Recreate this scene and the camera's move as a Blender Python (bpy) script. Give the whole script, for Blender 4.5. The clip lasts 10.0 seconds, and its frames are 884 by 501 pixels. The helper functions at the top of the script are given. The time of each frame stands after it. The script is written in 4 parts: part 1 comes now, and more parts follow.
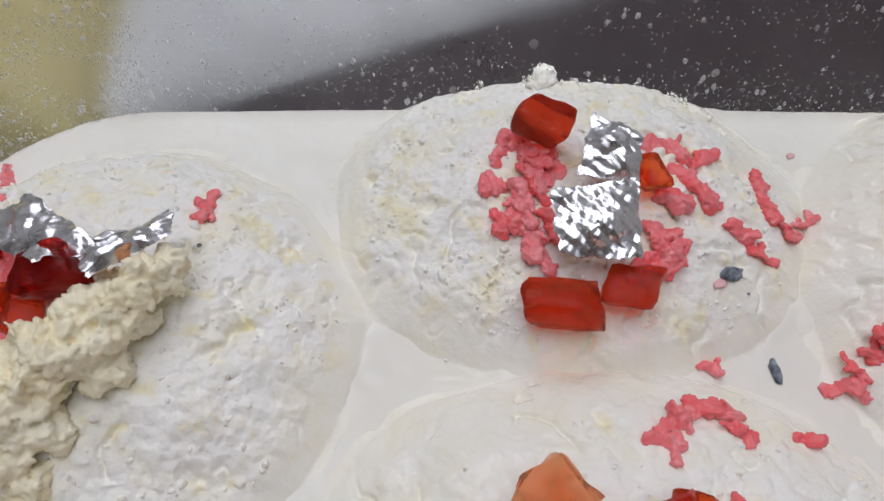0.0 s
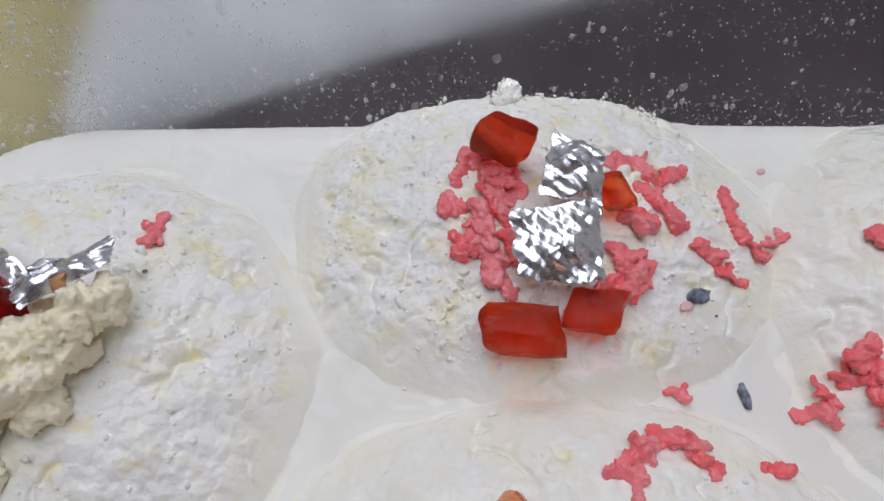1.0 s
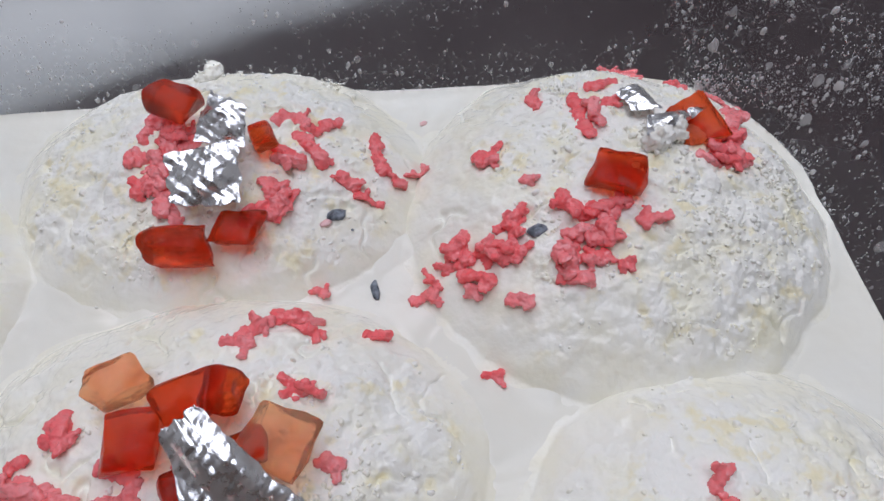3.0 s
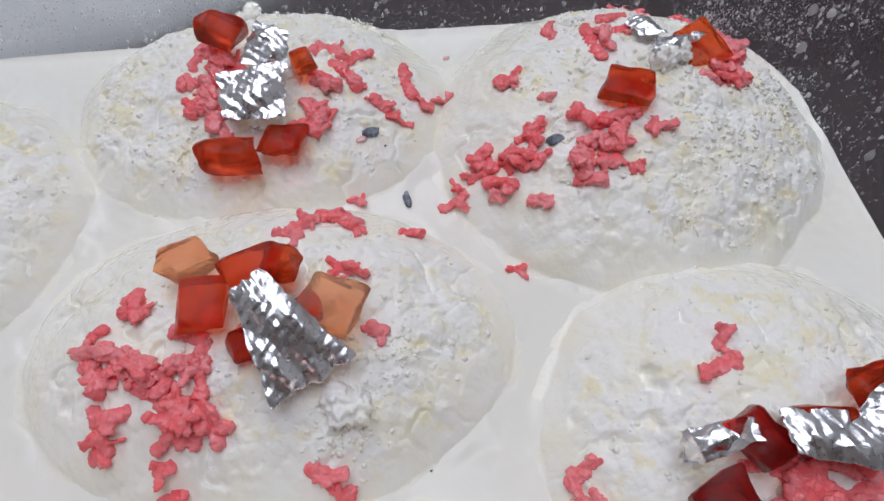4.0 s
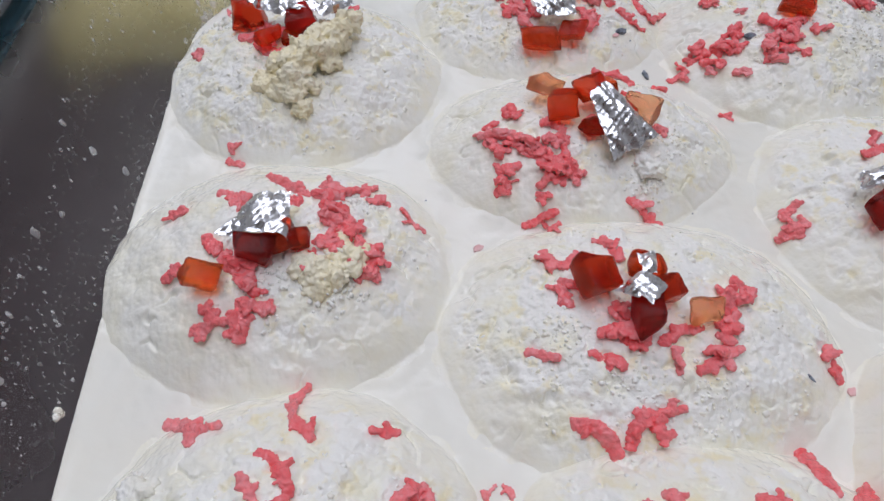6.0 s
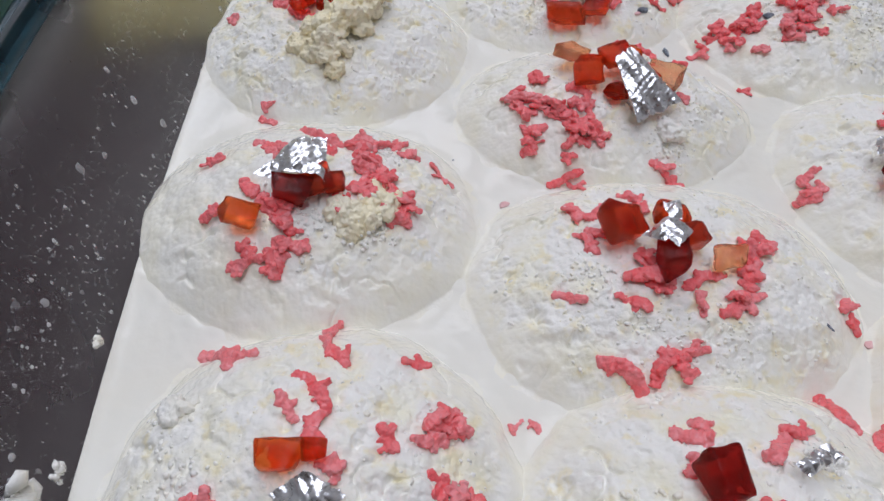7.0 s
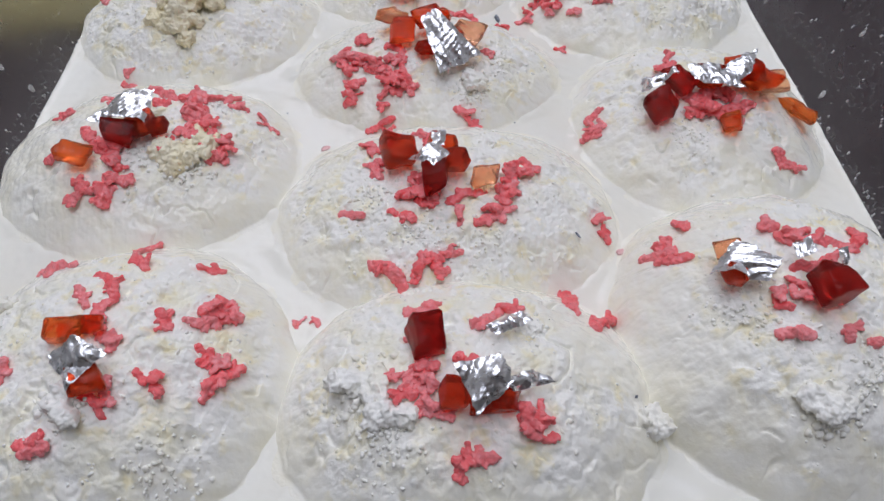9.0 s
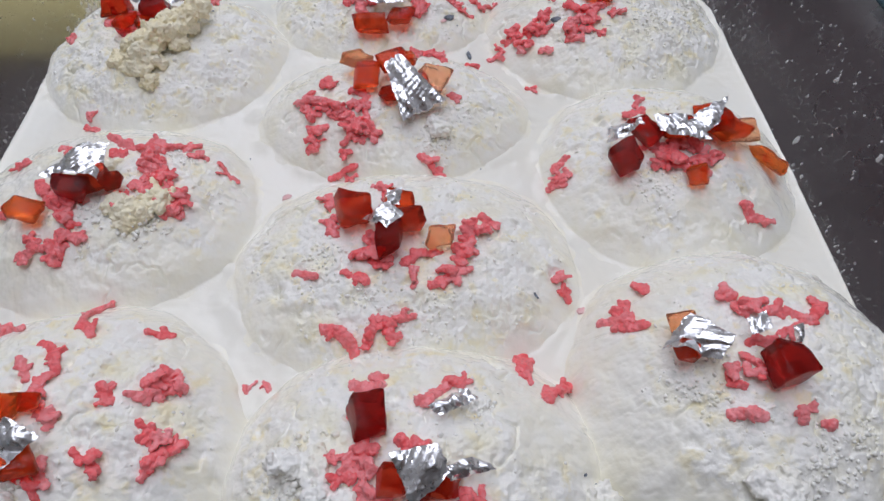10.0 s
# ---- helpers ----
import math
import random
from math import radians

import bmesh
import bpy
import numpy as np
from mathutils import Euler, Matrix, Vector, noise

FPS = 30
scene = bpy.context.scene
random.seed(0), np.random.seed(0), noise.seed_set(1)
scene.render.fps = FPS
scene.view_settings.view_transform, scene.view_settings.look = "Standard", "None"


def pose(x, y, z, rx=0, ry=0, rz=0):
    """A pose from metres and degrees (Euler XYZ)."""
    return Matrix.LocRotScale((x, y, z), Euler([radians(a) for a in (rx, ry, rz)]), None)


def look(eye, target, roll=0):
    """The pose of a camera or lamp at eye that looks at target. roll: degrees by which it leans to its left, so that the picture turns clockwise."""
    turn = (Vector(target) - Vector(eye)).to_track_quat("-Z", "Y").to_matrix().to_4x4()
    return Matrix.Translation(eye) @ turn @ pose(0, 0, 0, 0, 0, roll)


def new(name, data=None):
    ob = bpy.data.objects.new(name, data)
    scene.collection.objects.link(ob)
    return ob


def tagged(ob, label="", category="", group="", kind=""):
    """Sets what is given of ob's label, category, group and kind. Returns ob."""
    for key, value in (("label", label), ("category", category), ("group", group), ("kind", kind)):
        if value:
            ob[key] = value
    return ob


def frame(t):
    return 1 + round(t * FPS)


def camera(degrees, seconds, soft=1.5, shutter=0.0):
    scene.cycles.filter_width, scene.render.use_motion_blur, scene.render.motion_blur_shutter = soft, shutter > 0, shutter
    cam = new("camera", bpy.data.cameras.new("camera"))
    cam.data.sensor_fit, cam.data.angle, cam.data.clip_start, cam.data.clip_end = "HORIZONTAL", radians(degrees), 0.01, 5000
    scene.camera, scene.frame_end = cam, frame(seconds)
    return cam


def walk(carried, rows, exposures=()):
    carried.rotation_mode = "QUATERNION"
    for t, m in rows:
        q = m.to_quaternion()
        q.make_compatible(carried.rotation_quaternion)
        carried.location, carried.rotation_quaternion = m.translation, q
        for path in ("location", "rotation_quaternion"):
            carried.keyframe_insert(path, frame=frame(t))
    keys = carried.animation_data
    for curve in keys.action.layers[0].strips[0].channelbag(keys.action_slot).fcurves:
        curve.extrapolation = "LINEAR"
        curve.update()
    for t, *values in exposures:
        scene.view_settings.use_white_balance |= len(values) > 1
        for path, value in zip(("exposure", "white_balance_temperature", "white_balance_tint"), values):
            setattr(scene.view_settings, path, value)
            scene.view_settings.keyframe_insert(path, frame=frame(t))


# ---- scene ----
cam = camera(66.00, 10.0)

PATH = [
    (0, (0.00620, 0.01864, 0.07639), (0.00244, 0.07080, -0.00884), -1.04),
    (0.5, (0.00802, 0.02116, 0.07705), (0.00509, 0.07457, -0.00743), -0.80),
    (1, (0.00988, 0.02198, 0.07486), (0.00744, 0.07509, -0.00983), -0.26),
    (1.5, (0.02130, 0.02191, 0.07494), (0.02001, 0.07564, -0.00940), -0.13),
    (2, (0.03324, 0.01383, 0.07771), (0.03341, 0.06777, -0.00649), 0.08),
    (2.5, (0.04418, 0.00610, 0.08254), (0.04873, 0.06106, -0.00088), 2.60),
    (2.7, (0.04674, 0.00294, 0.08406), (0.05231, 0.05884, 0.00133), 2.89),
    (3.8, (0.04787, -0.01094, 0.08449), (0.05195, 0.04562, 0.00212), -0.02),
    (4, (0.04306, -0.01665, 0.08436), (0.04773, 0.03947, 0.00173), 0.82),
    (4.5, (0.02873, -0.03274, 0.08677), (0.03303, 0.02271, 0.00366), 0.84),
    (5, (0.01661, -0.04632, 0.09289), (0.01945, 0.01121, 0.01114), -0.17),
    (5.5, (0.00270, -0.06556, 0.10298), (0.00472, -0.00792, 0.02128), -0.10),
    (6, (-0.01049, -0.07760, 0.10730), (-0.00783, -0.01923, 0.02615), 1.49),
    (6.2, (-0.01485, -0.07916, 0.10464), (-0.01240, -0.02024, 0.02387), 1.78),
    (7.3, (-0.01582, -0.09395, 0.10096), (-0.01310, -0.03334, 0.02147), 3.01),
    (7.5, (-0.01385, -0.09689, 0.09922), (-0.01120, -0.03633, 0.01969), 2.98),
    (8, (-0.00489, -0.11195, 0.09927), (-0.00306, -0.05211, 0.01917), 2.29),
    (8.5, (0.00673, -0.11925, 0.10223), (0.00857, -0.05858, 0.02275), 1.97),
    (9, (0.02349, -0.11476, 0.10884), (0.02537, -0.05334, 0.02994), 0.63),
    (9.5, (0.03090, -0.10825, 0.11104), (0.03184, -0.04658, 0.03232), -0.27),
    (10, (0.03364, -0.10305, 0.11472), (0.03446, -0.04242, 0.03520), -0.04),
]
walk(cam, [(t, look(eye, target, roll)) for t, eye, target, roll in PATH],
     [(0, 0.0, 6500, 11), (1, 0.0, 6250, 11), (3, 0.05, 6250, 11), (7, 0.07, 6250, 11), (10, 0.08, 6250, 11)])

# ---- light: two added area lamps, behind and above, in openings of an unseen room ----
MM = 0.001
world = bpy.data.worlds.new("overcast")
scene.world = world
world.use_nodes = True
sky = world.node_tree.nodes.new("ShaderNodeTexSky")
sky.sky_type, sky.sun_disc = "NISHITA", False
sky.sun_elevation, sky.sun_rotation = radians(50), radians(20)
world.node_tree.nodes["Background"].inputs["Strength"].default_value = 0.1
world.node_tree.links.new(sky.outputs["Color"], world.node_tree.nodes["Background"].inputs["Color"])

# area lamp added for light from behind; its window is unseen
window_light = bpy.data.lights.new("window_light", "AREA")
window_light.shape, window_light.size, window_light.size_y = "RECTANGLE", 0.68, 0.68
window_light.energy, window_light.color = 4.6, (0.93, 0.93, 1.0)
new("window_light", window_light).matrix_world = look((-0.2, 0.97, 1.15), (0.0, 0.0, 0.0))
# broad area lamp added overhead for soft light and glints
skylight = bpy.data.lights.new("skylight", "AREA")
skylight.shape, skylight.size, skylight.size_y = "RECTANGLE", 1.4, 1.1
skylight.energy, skylight.color = 12.6, (0.93, 0.93, 1.0)
new("skylight", skylight).matrix_world = look((0.0, -0.05, 1.74), (0.0, -0.04, 0.0))


# ---- noise on arrays ----
_rng = np.random.default_rng(7)
_perm = _rng.permutation(256)
_perm = np.concatenate([_perm, _perm, _perm])
_grad = _rng.normal(size=(256, 3))
_grad /= np.linalg.norm(_grad, axis=1)[:, None]
_jit = _rng.random((256, 3))


def perlin(x, y, z):
    """Gradient noise, about -0.7 to 0.7."""
    xi, yi, zi = np.floor(x).astype(int), np.floor(y).astype(int), np.floor(z).astype(int)
    xf, yf, zf = x - xi, y - yi, z - zi
    fade = lambda t: t * t * t * (t * (t * 6 - 15) + 10)
    u, v, w = fade(xf), fade(yf), fade(zf)
    total = np.zeros_like(x)
    for dx in (0, 1):
        for dy in (0, 1):
            for dz in (0, 1):
                g = _grad[_perm[_perm[_perm[(xi + dx) & 255] + ((yi + dy) & 255)] + ((zi + dz) & 255)]]
                dot = g[..., 0] * (xf - dx) + g[..., 1] * (yf - dy) + g[..., 2] * (zf - dz)
                total += dot * (u if dx else 1 - u) * (v if dy else 1 - v) * (w if dz else 1 - w)
    return total


def fbm(x, y, z, octaves=4):
    total, amp = np.zeros_like(x), 1.0
    for k in range(octaves):
        total += amp * perlin(x * 2 ** k + 17 * k, y * 2 ** k, z * 2 ** k)
        amp *= 0.5
    return total


def grains(x, y, seed=0):
    """Rounded cells, 1 at their middles and 0 in the joints."""
    xi, yi = np.floor(x).astype(int), np.floor(y).astype(int)
    best = np.full_like(x, 9.0)
    for dx in (-1, 0, 1):
        for dy in (-1, 0, 1):
            j = _jit[_perm[_perm[(xi + dx + seed) & 255] + ((yi + dy) & 255)]]
            d = (x - xi - dx - j[..., 0]) ** 2 + (y - yi - dy - j[..., 1]) ** 2
            best = np.minimum(best, d / (0.55 + 0.9 * j[..., 2]))
    return np.clip(1 - best, 0, 1)


def flakes(x, y, seed=0):
    """Cells of uneven height, 0 to 1, with steps between them."""
    xi, yi = np.floor(x).astype(int), np.floor(y).astype(int)
    best, tall = np.full_like(x, 9.0), np.zeros_like(x)
    for dx in (-1, 0, 1):
        for dy in (-1, 0, 1):
            j = _jit[_perm[_perm[(xi + dx + seed) & 255] + ((yi + dy) & 255)]]
            d = (x - xi - dx - j[..., 0]) ** 2 + (y - yi - dy - j[..., 1]) ** 2
            tall = np.where(d < best, j[..., 2] - 0.25 * d, tall)
            best = np.minimum(best, d)
    return tall


def smooth(a, b, x):
    t = np.clip((x - a) / (b - a), 0, 1)
    return t * t * (3 - 2 * t)


# ---- materials ----
def material(name):
    m = bpy.data.materials.new(name)
    m.use_nodes = True
    return m, m.node_tree.nodes, m.node_tree.links, m.node_tree.nodes["Principled BSDF"]


def node(nodes, kind, **values):
    n = nodes.new(kind)
    for key, value in values.items():
        n.inputs[key.replace("_", " ")].default_value = value
    return n


def mixed(nodes, links, fac, one, two):
    """A colour between two colours, by a socket."""
    n = nodes.new("ShaderNodeMix")
    n.data_type = "RGBA"
    links.new(fac, n.inputs[0])
    n.inputs[6].default_value, n.inputs[7].default_value = (*one, 1), (*two, 1)
    return n.outputs[2]


def ranged(nodes, links, value, a, b, c, d):
    n = nodes.new("ShaderNodeMapRange")
    links.new(value, n.inputs[0])
    for i, v in enumerate((a, b, c, d)):
        n.inputs[i + 1].default_value = v
    return n.outputs[0]


def bumped(nodes, links, bsdf, height, strength, distance):
    b = node(nodes, "ShaderNodeBump", Strength=strength, Distance=distance)
    links.new(height, b.inputs["Height"])
    links.new(b.outputs["Normal"], bsdf.inputs["Normal"])


def coords(nodes, links, *textures):
    c = nodes.new("ShaderNodeTexCoord")
    for t in textures:
        links.new(c.outputs["Object"], t.inputs["Vector"])


def curd_material():
    """Soaked milk curd: white and dry where it crumbles, creamy and glossy where it is wet."""
    m, nodes, links, bsdf = material("milk_curd")
    wide, fine, peel = (node(nodes, "ShaderNodeTexNoise", Scale=k, Detail=d) for k, d in ((150.0, 4.0), (2400.0, 4.0), (900.0, 2.0)))
    coords(nodes, links, wide, fine, peel)
    wet = nodes.new("ShaderNodeAttribute")
    wet.attribute_name = "wet"
    dry_tone = mixed(nodes, links, ranged(nodes, links, wide.outputs[0], 0.45, 0.68, 0, 1), (0.975, 0.96, 0.89), (0.965, 0.93, 0.74))
    # random yellow: curd tone, plus painted warm light scattered in its crevices
    yellow_noise = node(nodes, "ShaderNodeTexNoise", Scale=300.0, Detail=3.0)
    coords(nodes, links, yellow_noise)
    yellowed = nodes.new("ShaderNodeMix")
    yellowed.data_type = "RGBA"
    links.new(ranged(nodes, links, yellow_noise.outputs[0], 0.56, 0.70, 0, 0.75), yellowed.inputs[0])
    links.new(dry_tone, yellowed.inputs[6])
    yellowed.inputs[7].default_value = (0.94, 0.85, 0.56, 1)
    wet_tone = mixed(nodes, links, ranged(nodes, links, wide.outputs[0], 0.40, 0.66, 0, 1), (0.965, 0.945, 0.85), (0.96, 0.925, 0.77))
    tone = nodes.new("ShaderNodeMix")
    tone.data_type = "RGBA"
    links.new(wet.outputs["Fac"], tone.inputs[0])
    links.new(yellowed.outputs[2], tone.inputs[6])
    links.new(wet_tone, tone.inputs[7])
    links.new(tone.outputs[2], bsdf.inputs["Base Color"])
    links.new(ranged(nodes, links, wet.outputs["Fac"], 0, 1, 0.5, 0.1), bsdf.inputs["Roughness"])
    grain = nodes.new("ShaderNodeMix")
    links.new(wet.outputs["Fac"], grain.inputs[0])
    links.new(fine.outputs[0], grain.inputs[2])
    links.new(peel.outputs[0], grain.inputs[3])
    bsdf.inputs["IOR"].default_value = 1.37
    bumped(nodes, links, bsdf, grain.outputs[0], 0.3, 0.0005)
    return m


def crumb_material():
    m, nodes, links, bsdf = material("milk_crumb")
    wide, fine = node(nodes, "ShaderNodeTexNoise", Scale=90.0, Detail=2.0), node(nodes, "ShaderNodeTexNoise", Scale=1500.0, Detail=5.0)
    coords(nodes, links, wide, fine)
    links.new(mixed(nodes, links, ranged(nodes, links, wide.outputs[0], 0.45, 0.7, 0, 1), (0.975, 0.962, 0.90), (0.965, 0.93, 0.77)), bsdf.inputs["Base Color"])
    bsdf.inputs["Roughness"].default_value = 0.5
    bumped(nodes, links, bsdf, fine.outputs[0], 0.4, 0.0003)
    return m


def milk_material():
    m, nodes, links, bsdf = material("sweet_milk")
    wide, fine = node(nodes, "ShaderNodeTexNoise", Scale=60.0, Detail=3.0), node(nodes, "ShaderNodeTexNoise", Scale=420.0, Detail=3.0)
    coords(nodes, links, wide, fine)
    links.new(mixed(nodes, links, ranged(nodes, links, wide.outputs[0], 0.4, 0.65, 0, 1), (0.905, 0.888, 0.80), (0.90, 0.872, 0.765)), bsdf.inputs["Base Color"])
    bsdf.inputs["Roughness"].default_value = 0.14
    bsdf.inputs["IOR"].default_value = 1.35
    bumped(nodes, links, bsdf, fine.outputs[0], 0.12, 0.0006)
    return m


def pink_material():
    m, nodes, links, bsdf = material("pink_coconut")
    info = nodes.new("ShaderNodeObjectInfo")
    wide, fine = node(nodes, "ShaderNodeTexNoise", Scale=500.0, Detail=3.0), node(nodes, "ShaderNodeTexNoise", Scale=2200.0, Detail=4.0)
    coords(nodes, links, wide, fine)
    tone = nodes.new("ShaderNodeMath")
    tone.operation = "MULTIPLY_ADD"
    links.new(info.outputs["Random"], tone.inputs[0])
    tone.inputs[1].default_value = 0.55
    links.new(ranged(nodes, links, wide.outputs[0], 0.35, 0.7, 0, 0.5), tone.inputs[2])
    links.new(mixed(nodes, links, tone.outputs[0], (0.99, 0.125, 0.135), (0.99, 0.36, 0.37)), bsdf.inputs["Base Color"])
    bsdf.inputs["Roughness"].default_value = 0.15
    bsdf.inputs["Subsurface Weight"].default_value = 0.25
    bsdf.inputs["Subsurface Radius"].default_value = (1.0, 0.3, 0.3)
    bsdf.inputs["Subsurface Scale"].default_value = 0.0006
    bumped(nodes, links, bsdf, fine.outputs[0], 0.4, 0.0003)
    return m


def jelly_material(tone):
    """Candied fruit: 0 deep red, 0.5 orange red, 1 pale orange."""
    m, nodes, links, bsdf = material("candied_fruit")
    stops = ((0.0, (0.36, 0.010, 0.007)), (0.25, (0.77, 0.085, 0.016)), (0.6, (0.90, 0.23, 0.045)), (1.0, (0.96, 0.52, 0.34)))
    for (a, ca), (b, cb) in zip(stops, stops[1:]):
        if a <= tone <= b:
            k = (tone - a) / (b - a)
            base = [p + (q - p) * k for p, q in zip(ca, cb)]
    wide, fine = node(nodes, "ShaderNodeTexNoise", Scale=260.0, Detail=3.0), node(nodes, "ShaderNodeTexNoise", Scale=1300.0, Detail=4.0)
    coords(nodes, links, wide, fine)
    links.new(mixed(nodes, links, ranged(nodes, links, wide.outputs[0], 0.35, 0.7, 0, 1), base, [min(1, v * 1.35 + 0.004) for v in base]), bsdf.inputs["Base Color"])
    links.new(ranged(nodes, links, fine.outputs[0], 0.35, 0.65, 0.08, 0.24), bsdf.inputs["Roughness"])
    bsdf.inputs["IOR"].default_value = 1.24
    bsdf.inputs["Transmission Weight"].default_value = 0.88
    bsdf.inputs["Subsurface Weight"].default_value = 0.3
    bsdf.inputs["Subsurface Radius"].default_value = (1.0, 0.25, 0.12)
    bsdf.inputs["Subsurface Scale"].default_value = 0.001
    bumped(nodes, links, bsdf, fine.outputs[0], 0.35, 0.0005)
    return m


def leaf_material():
    m, nodes, links, bsdf = material("silver_leaf")
    fine, crease = node(nodes, "ShaderNodeTexNoise", Scale=900.0, Detail=4.0), node(nodes, "ShaderNodeTexVoronoi", Scale=620.0)
    coords(nodes, links, fine, crease)
    bsdf.inputs["Base Color"].default_value = (0.90, 0.91, 0.93, 1)
    bsdf.inputs["Metallic"].default_value = 1.0
    links.new(ranged(nodes, links, fine.outputs[0], 0.3, 0.7, 0.2, 0.38), bsdf.inputs["Roughness"])
    bumped(nodes, links, bsdf, crease.outputs["Distance"], 0.08, 0.0005)
    return m


def plain_material(name, one, two, rough, scale, bump=0.2, depth=0.001):
    m, nodes, links, bsdf = material(name)
    wide, fine = node(nodes, "ShaderNodeTexNoise", Scale=scale, Detail=4.0), node(nodes, "ShaderNodeTexNoise", Scale=scale * 9, Detail=4.0)
    coords(nodes, links, wide, fine)
    links.new(mixed(nodes, links, ranged(nodes, links, wide.outputs[0], 0.35, 0.65, 0, 1), one, two), bsdf.inputs["Base Color"])
    links.new(ranged(nodes, links, fine.outputs[0], 0.3, 0.7, rough * 0.85, min(1, rough * 1.15)), bsdf.inputs["Roughness"])
    bumped(nodes, links, bsdf, fine.outputs[0], bump, depth)
    return m


def glass_material(name, tint, rough):
    m, nodes, links, bsdf = material(name)
    film = node(nodes, "ShaderNodeTexNoise", Scale=45.0, Detail=5.0)
    coords(nodes, links, film)
    bsdf.inputs["Base Color"].default_value = (*tint, 1)
    bsdf.inputs["IOR"].default_value = 1.2
    bsdf.inputs["Transmission Weight"].default_value = 1.0
    links.new(ranged(nodes, links, film.outputs[0], 0.3, 0.7, rough * 0.6, rough * 1.4), bsdf.inputs["Roughness"])
    return m


def splash_material():
    m, nodes, links, bsdf = material("dried_milk")
    bsdf.inputs["Base Color"].default_value = (0.86, 0.86, 0.85, 1)
    bsdf.inputs["Roughness"].default_value = 0.3
    info = nodes.new("ShaderNodeNewGeometry")
    links.new(ranged(nodes, links, info.outputs["Random Per Island"], 0, 1, 0.15, 0.65), bsdf.inputs["Alpha"])
    return m


CURD, CRUMB, MILK, PINK, LEAF = curd_material(), crumb_material(), milk_material(), pink_material(), leaf_material()
JELLY = [jelly_material(k / 10) for k in range(11)]
WALL_GLASS, RIM_GLASS = glass_material("dish_glass", (0.90, 0.92, 0.93), 0.32), glass_material("rim_glass", (0.06, 0.16, 0.21), 0.12)
SPLASH = splash_material()
TABLE = plain_material("dark_table", (0.049, 0.036, 0.037), (0.073, 0.056, 0.057), 0.5, 14.0)
WHITE_CLOTH = plain_material("white_cloth", (0.60, 0.60, 0.59), (0.72, 0.72, 0.70), 0.85, 40.0, 0.4)
YELLOW_CLOTH = plain_material("yellow_cloth", (0.56, 0.47, 0.20), (0.64, 0.55, 0.27), 0.85, 40.0, 0.4)
TABLE.node_tree.nodes["Principled BSDF"].inputs["Specular IOR Level"].default_value = 0.15
PAINT = plain_material("wall_paint", (0.76, 0.74, 0.71), (0.80, 0.78, 0.75), 0.8, 3.0)
DARK_PAINT = plain_material("dark_wall_paint", (0.26, 0.20, 0.17), (0.31, 0.245, 0.21), 0.8, 3.0)
CEILING_PAINT = plain_material("ceiling_paint", (0.80, 0.79, 0.78), (0.83, 0.82, 0.81), 0.85, 3.0)
FLOOR_TILE = plain_material("floor_stone", (0.22, 0.20, 0.18), (0.30, 0.27, 0.24), 0.5, 6.0)
SEED = plain_material("grey_seed", (0.035, 0.045, 0.06), (0.30, 0.34, 0.40), 0.3, 900.0)
STAIN = plain_material("pink_stain", (0.85, 0.46, 0.46), (0.87, 0.60, 0.58), 0.3, 300.0)


# ---- meshes ----
def solid(name, verts, faces, mat, parent=None, label="", shade=True):
    me = bpy.data.meshes.new(name)
    me.from_pydata([tuple(map(float, v)) for v in verts], [], faces)
    me.materials.append(mat)
    if shade:
        me.polygons.foreach_set("use_smooth", [True] * len(me.polygons))
    me.update()
    ob = new(name, me)
    if parent:
        ob.parent = parent
    return tagged(ob, label)


def grid_mesh(name, points, keep, mat, parent=None):
    """A sheet from an array of points rows x columns x 3; faces only where all four corners are kept."""
    rows, cols = keep.shape
    number = np.full(keep.shape, -1)
    a = keep[:-1, :-1] & keep[1:, :-1] & keep[:-1, 1:] & keep[1:, 1:]
    used = np.zeros_like(keep)
    for s in (a,):
        used[:-1, :-1] |= s; used[1:, :-1] |= s; used[:-1, 1:] |= s; used[1:, 1:] |= s
    number[used] = np.arange(used.sum())
    i, j = np.nonzero(a)
    quads = np.stack([number[i, j], number[i, j + 1], number[i + 1, j + 1], number[i + 1, j]], 1)
    me = bpy.data.meshes.new(name)
    v = points[used]
    me.vertices.add(len(v)); me.vertices.foreach_set("co", v.astype(np.float32).ravel())
    me.loops.add(len(quads) * 4); me.loops.foreach_set("vertex_index", quads.astype(np.int32).ravel())
    me.polygons.add(len(quads))
    me.polygons.foreach_set("loop_start", np.arange(0, len(quads) * 4, 4, dtype=np.int32))
    me.update(calc_edges=True)
    me.polygons.foreach_set("use_smooth", [True] * len(quads))
    me.materials.append(mat)
    me.validate()
    ob = new(name, me)
    if parent:
        ob.parent = parent
    return ob, used


def box(name, lo, hi, mat, parent=None, bevel=0.0):
    bm = bmesh.new()
    bmesh.ops.create_cube(bm, size=1.0)
    for v in bm.verts:
        v.co = Vector([(l + h) / 2 + c * (h - l) for l, h, c in zip(lo, hi, v.co)])
    if bevel:
        bmesh.ops.bevel(bm, geom=bm.edges[:], offset=bevel, segments=3, affect="EDGES", profile=0.6)
    me = bpy.data.meshes.new(name)
    bm.to_mesh(me); bm.free()
    me.materials.append(mat)
    ob = new(name, me)
    if parent:
        ob.parent = parent
    return ob


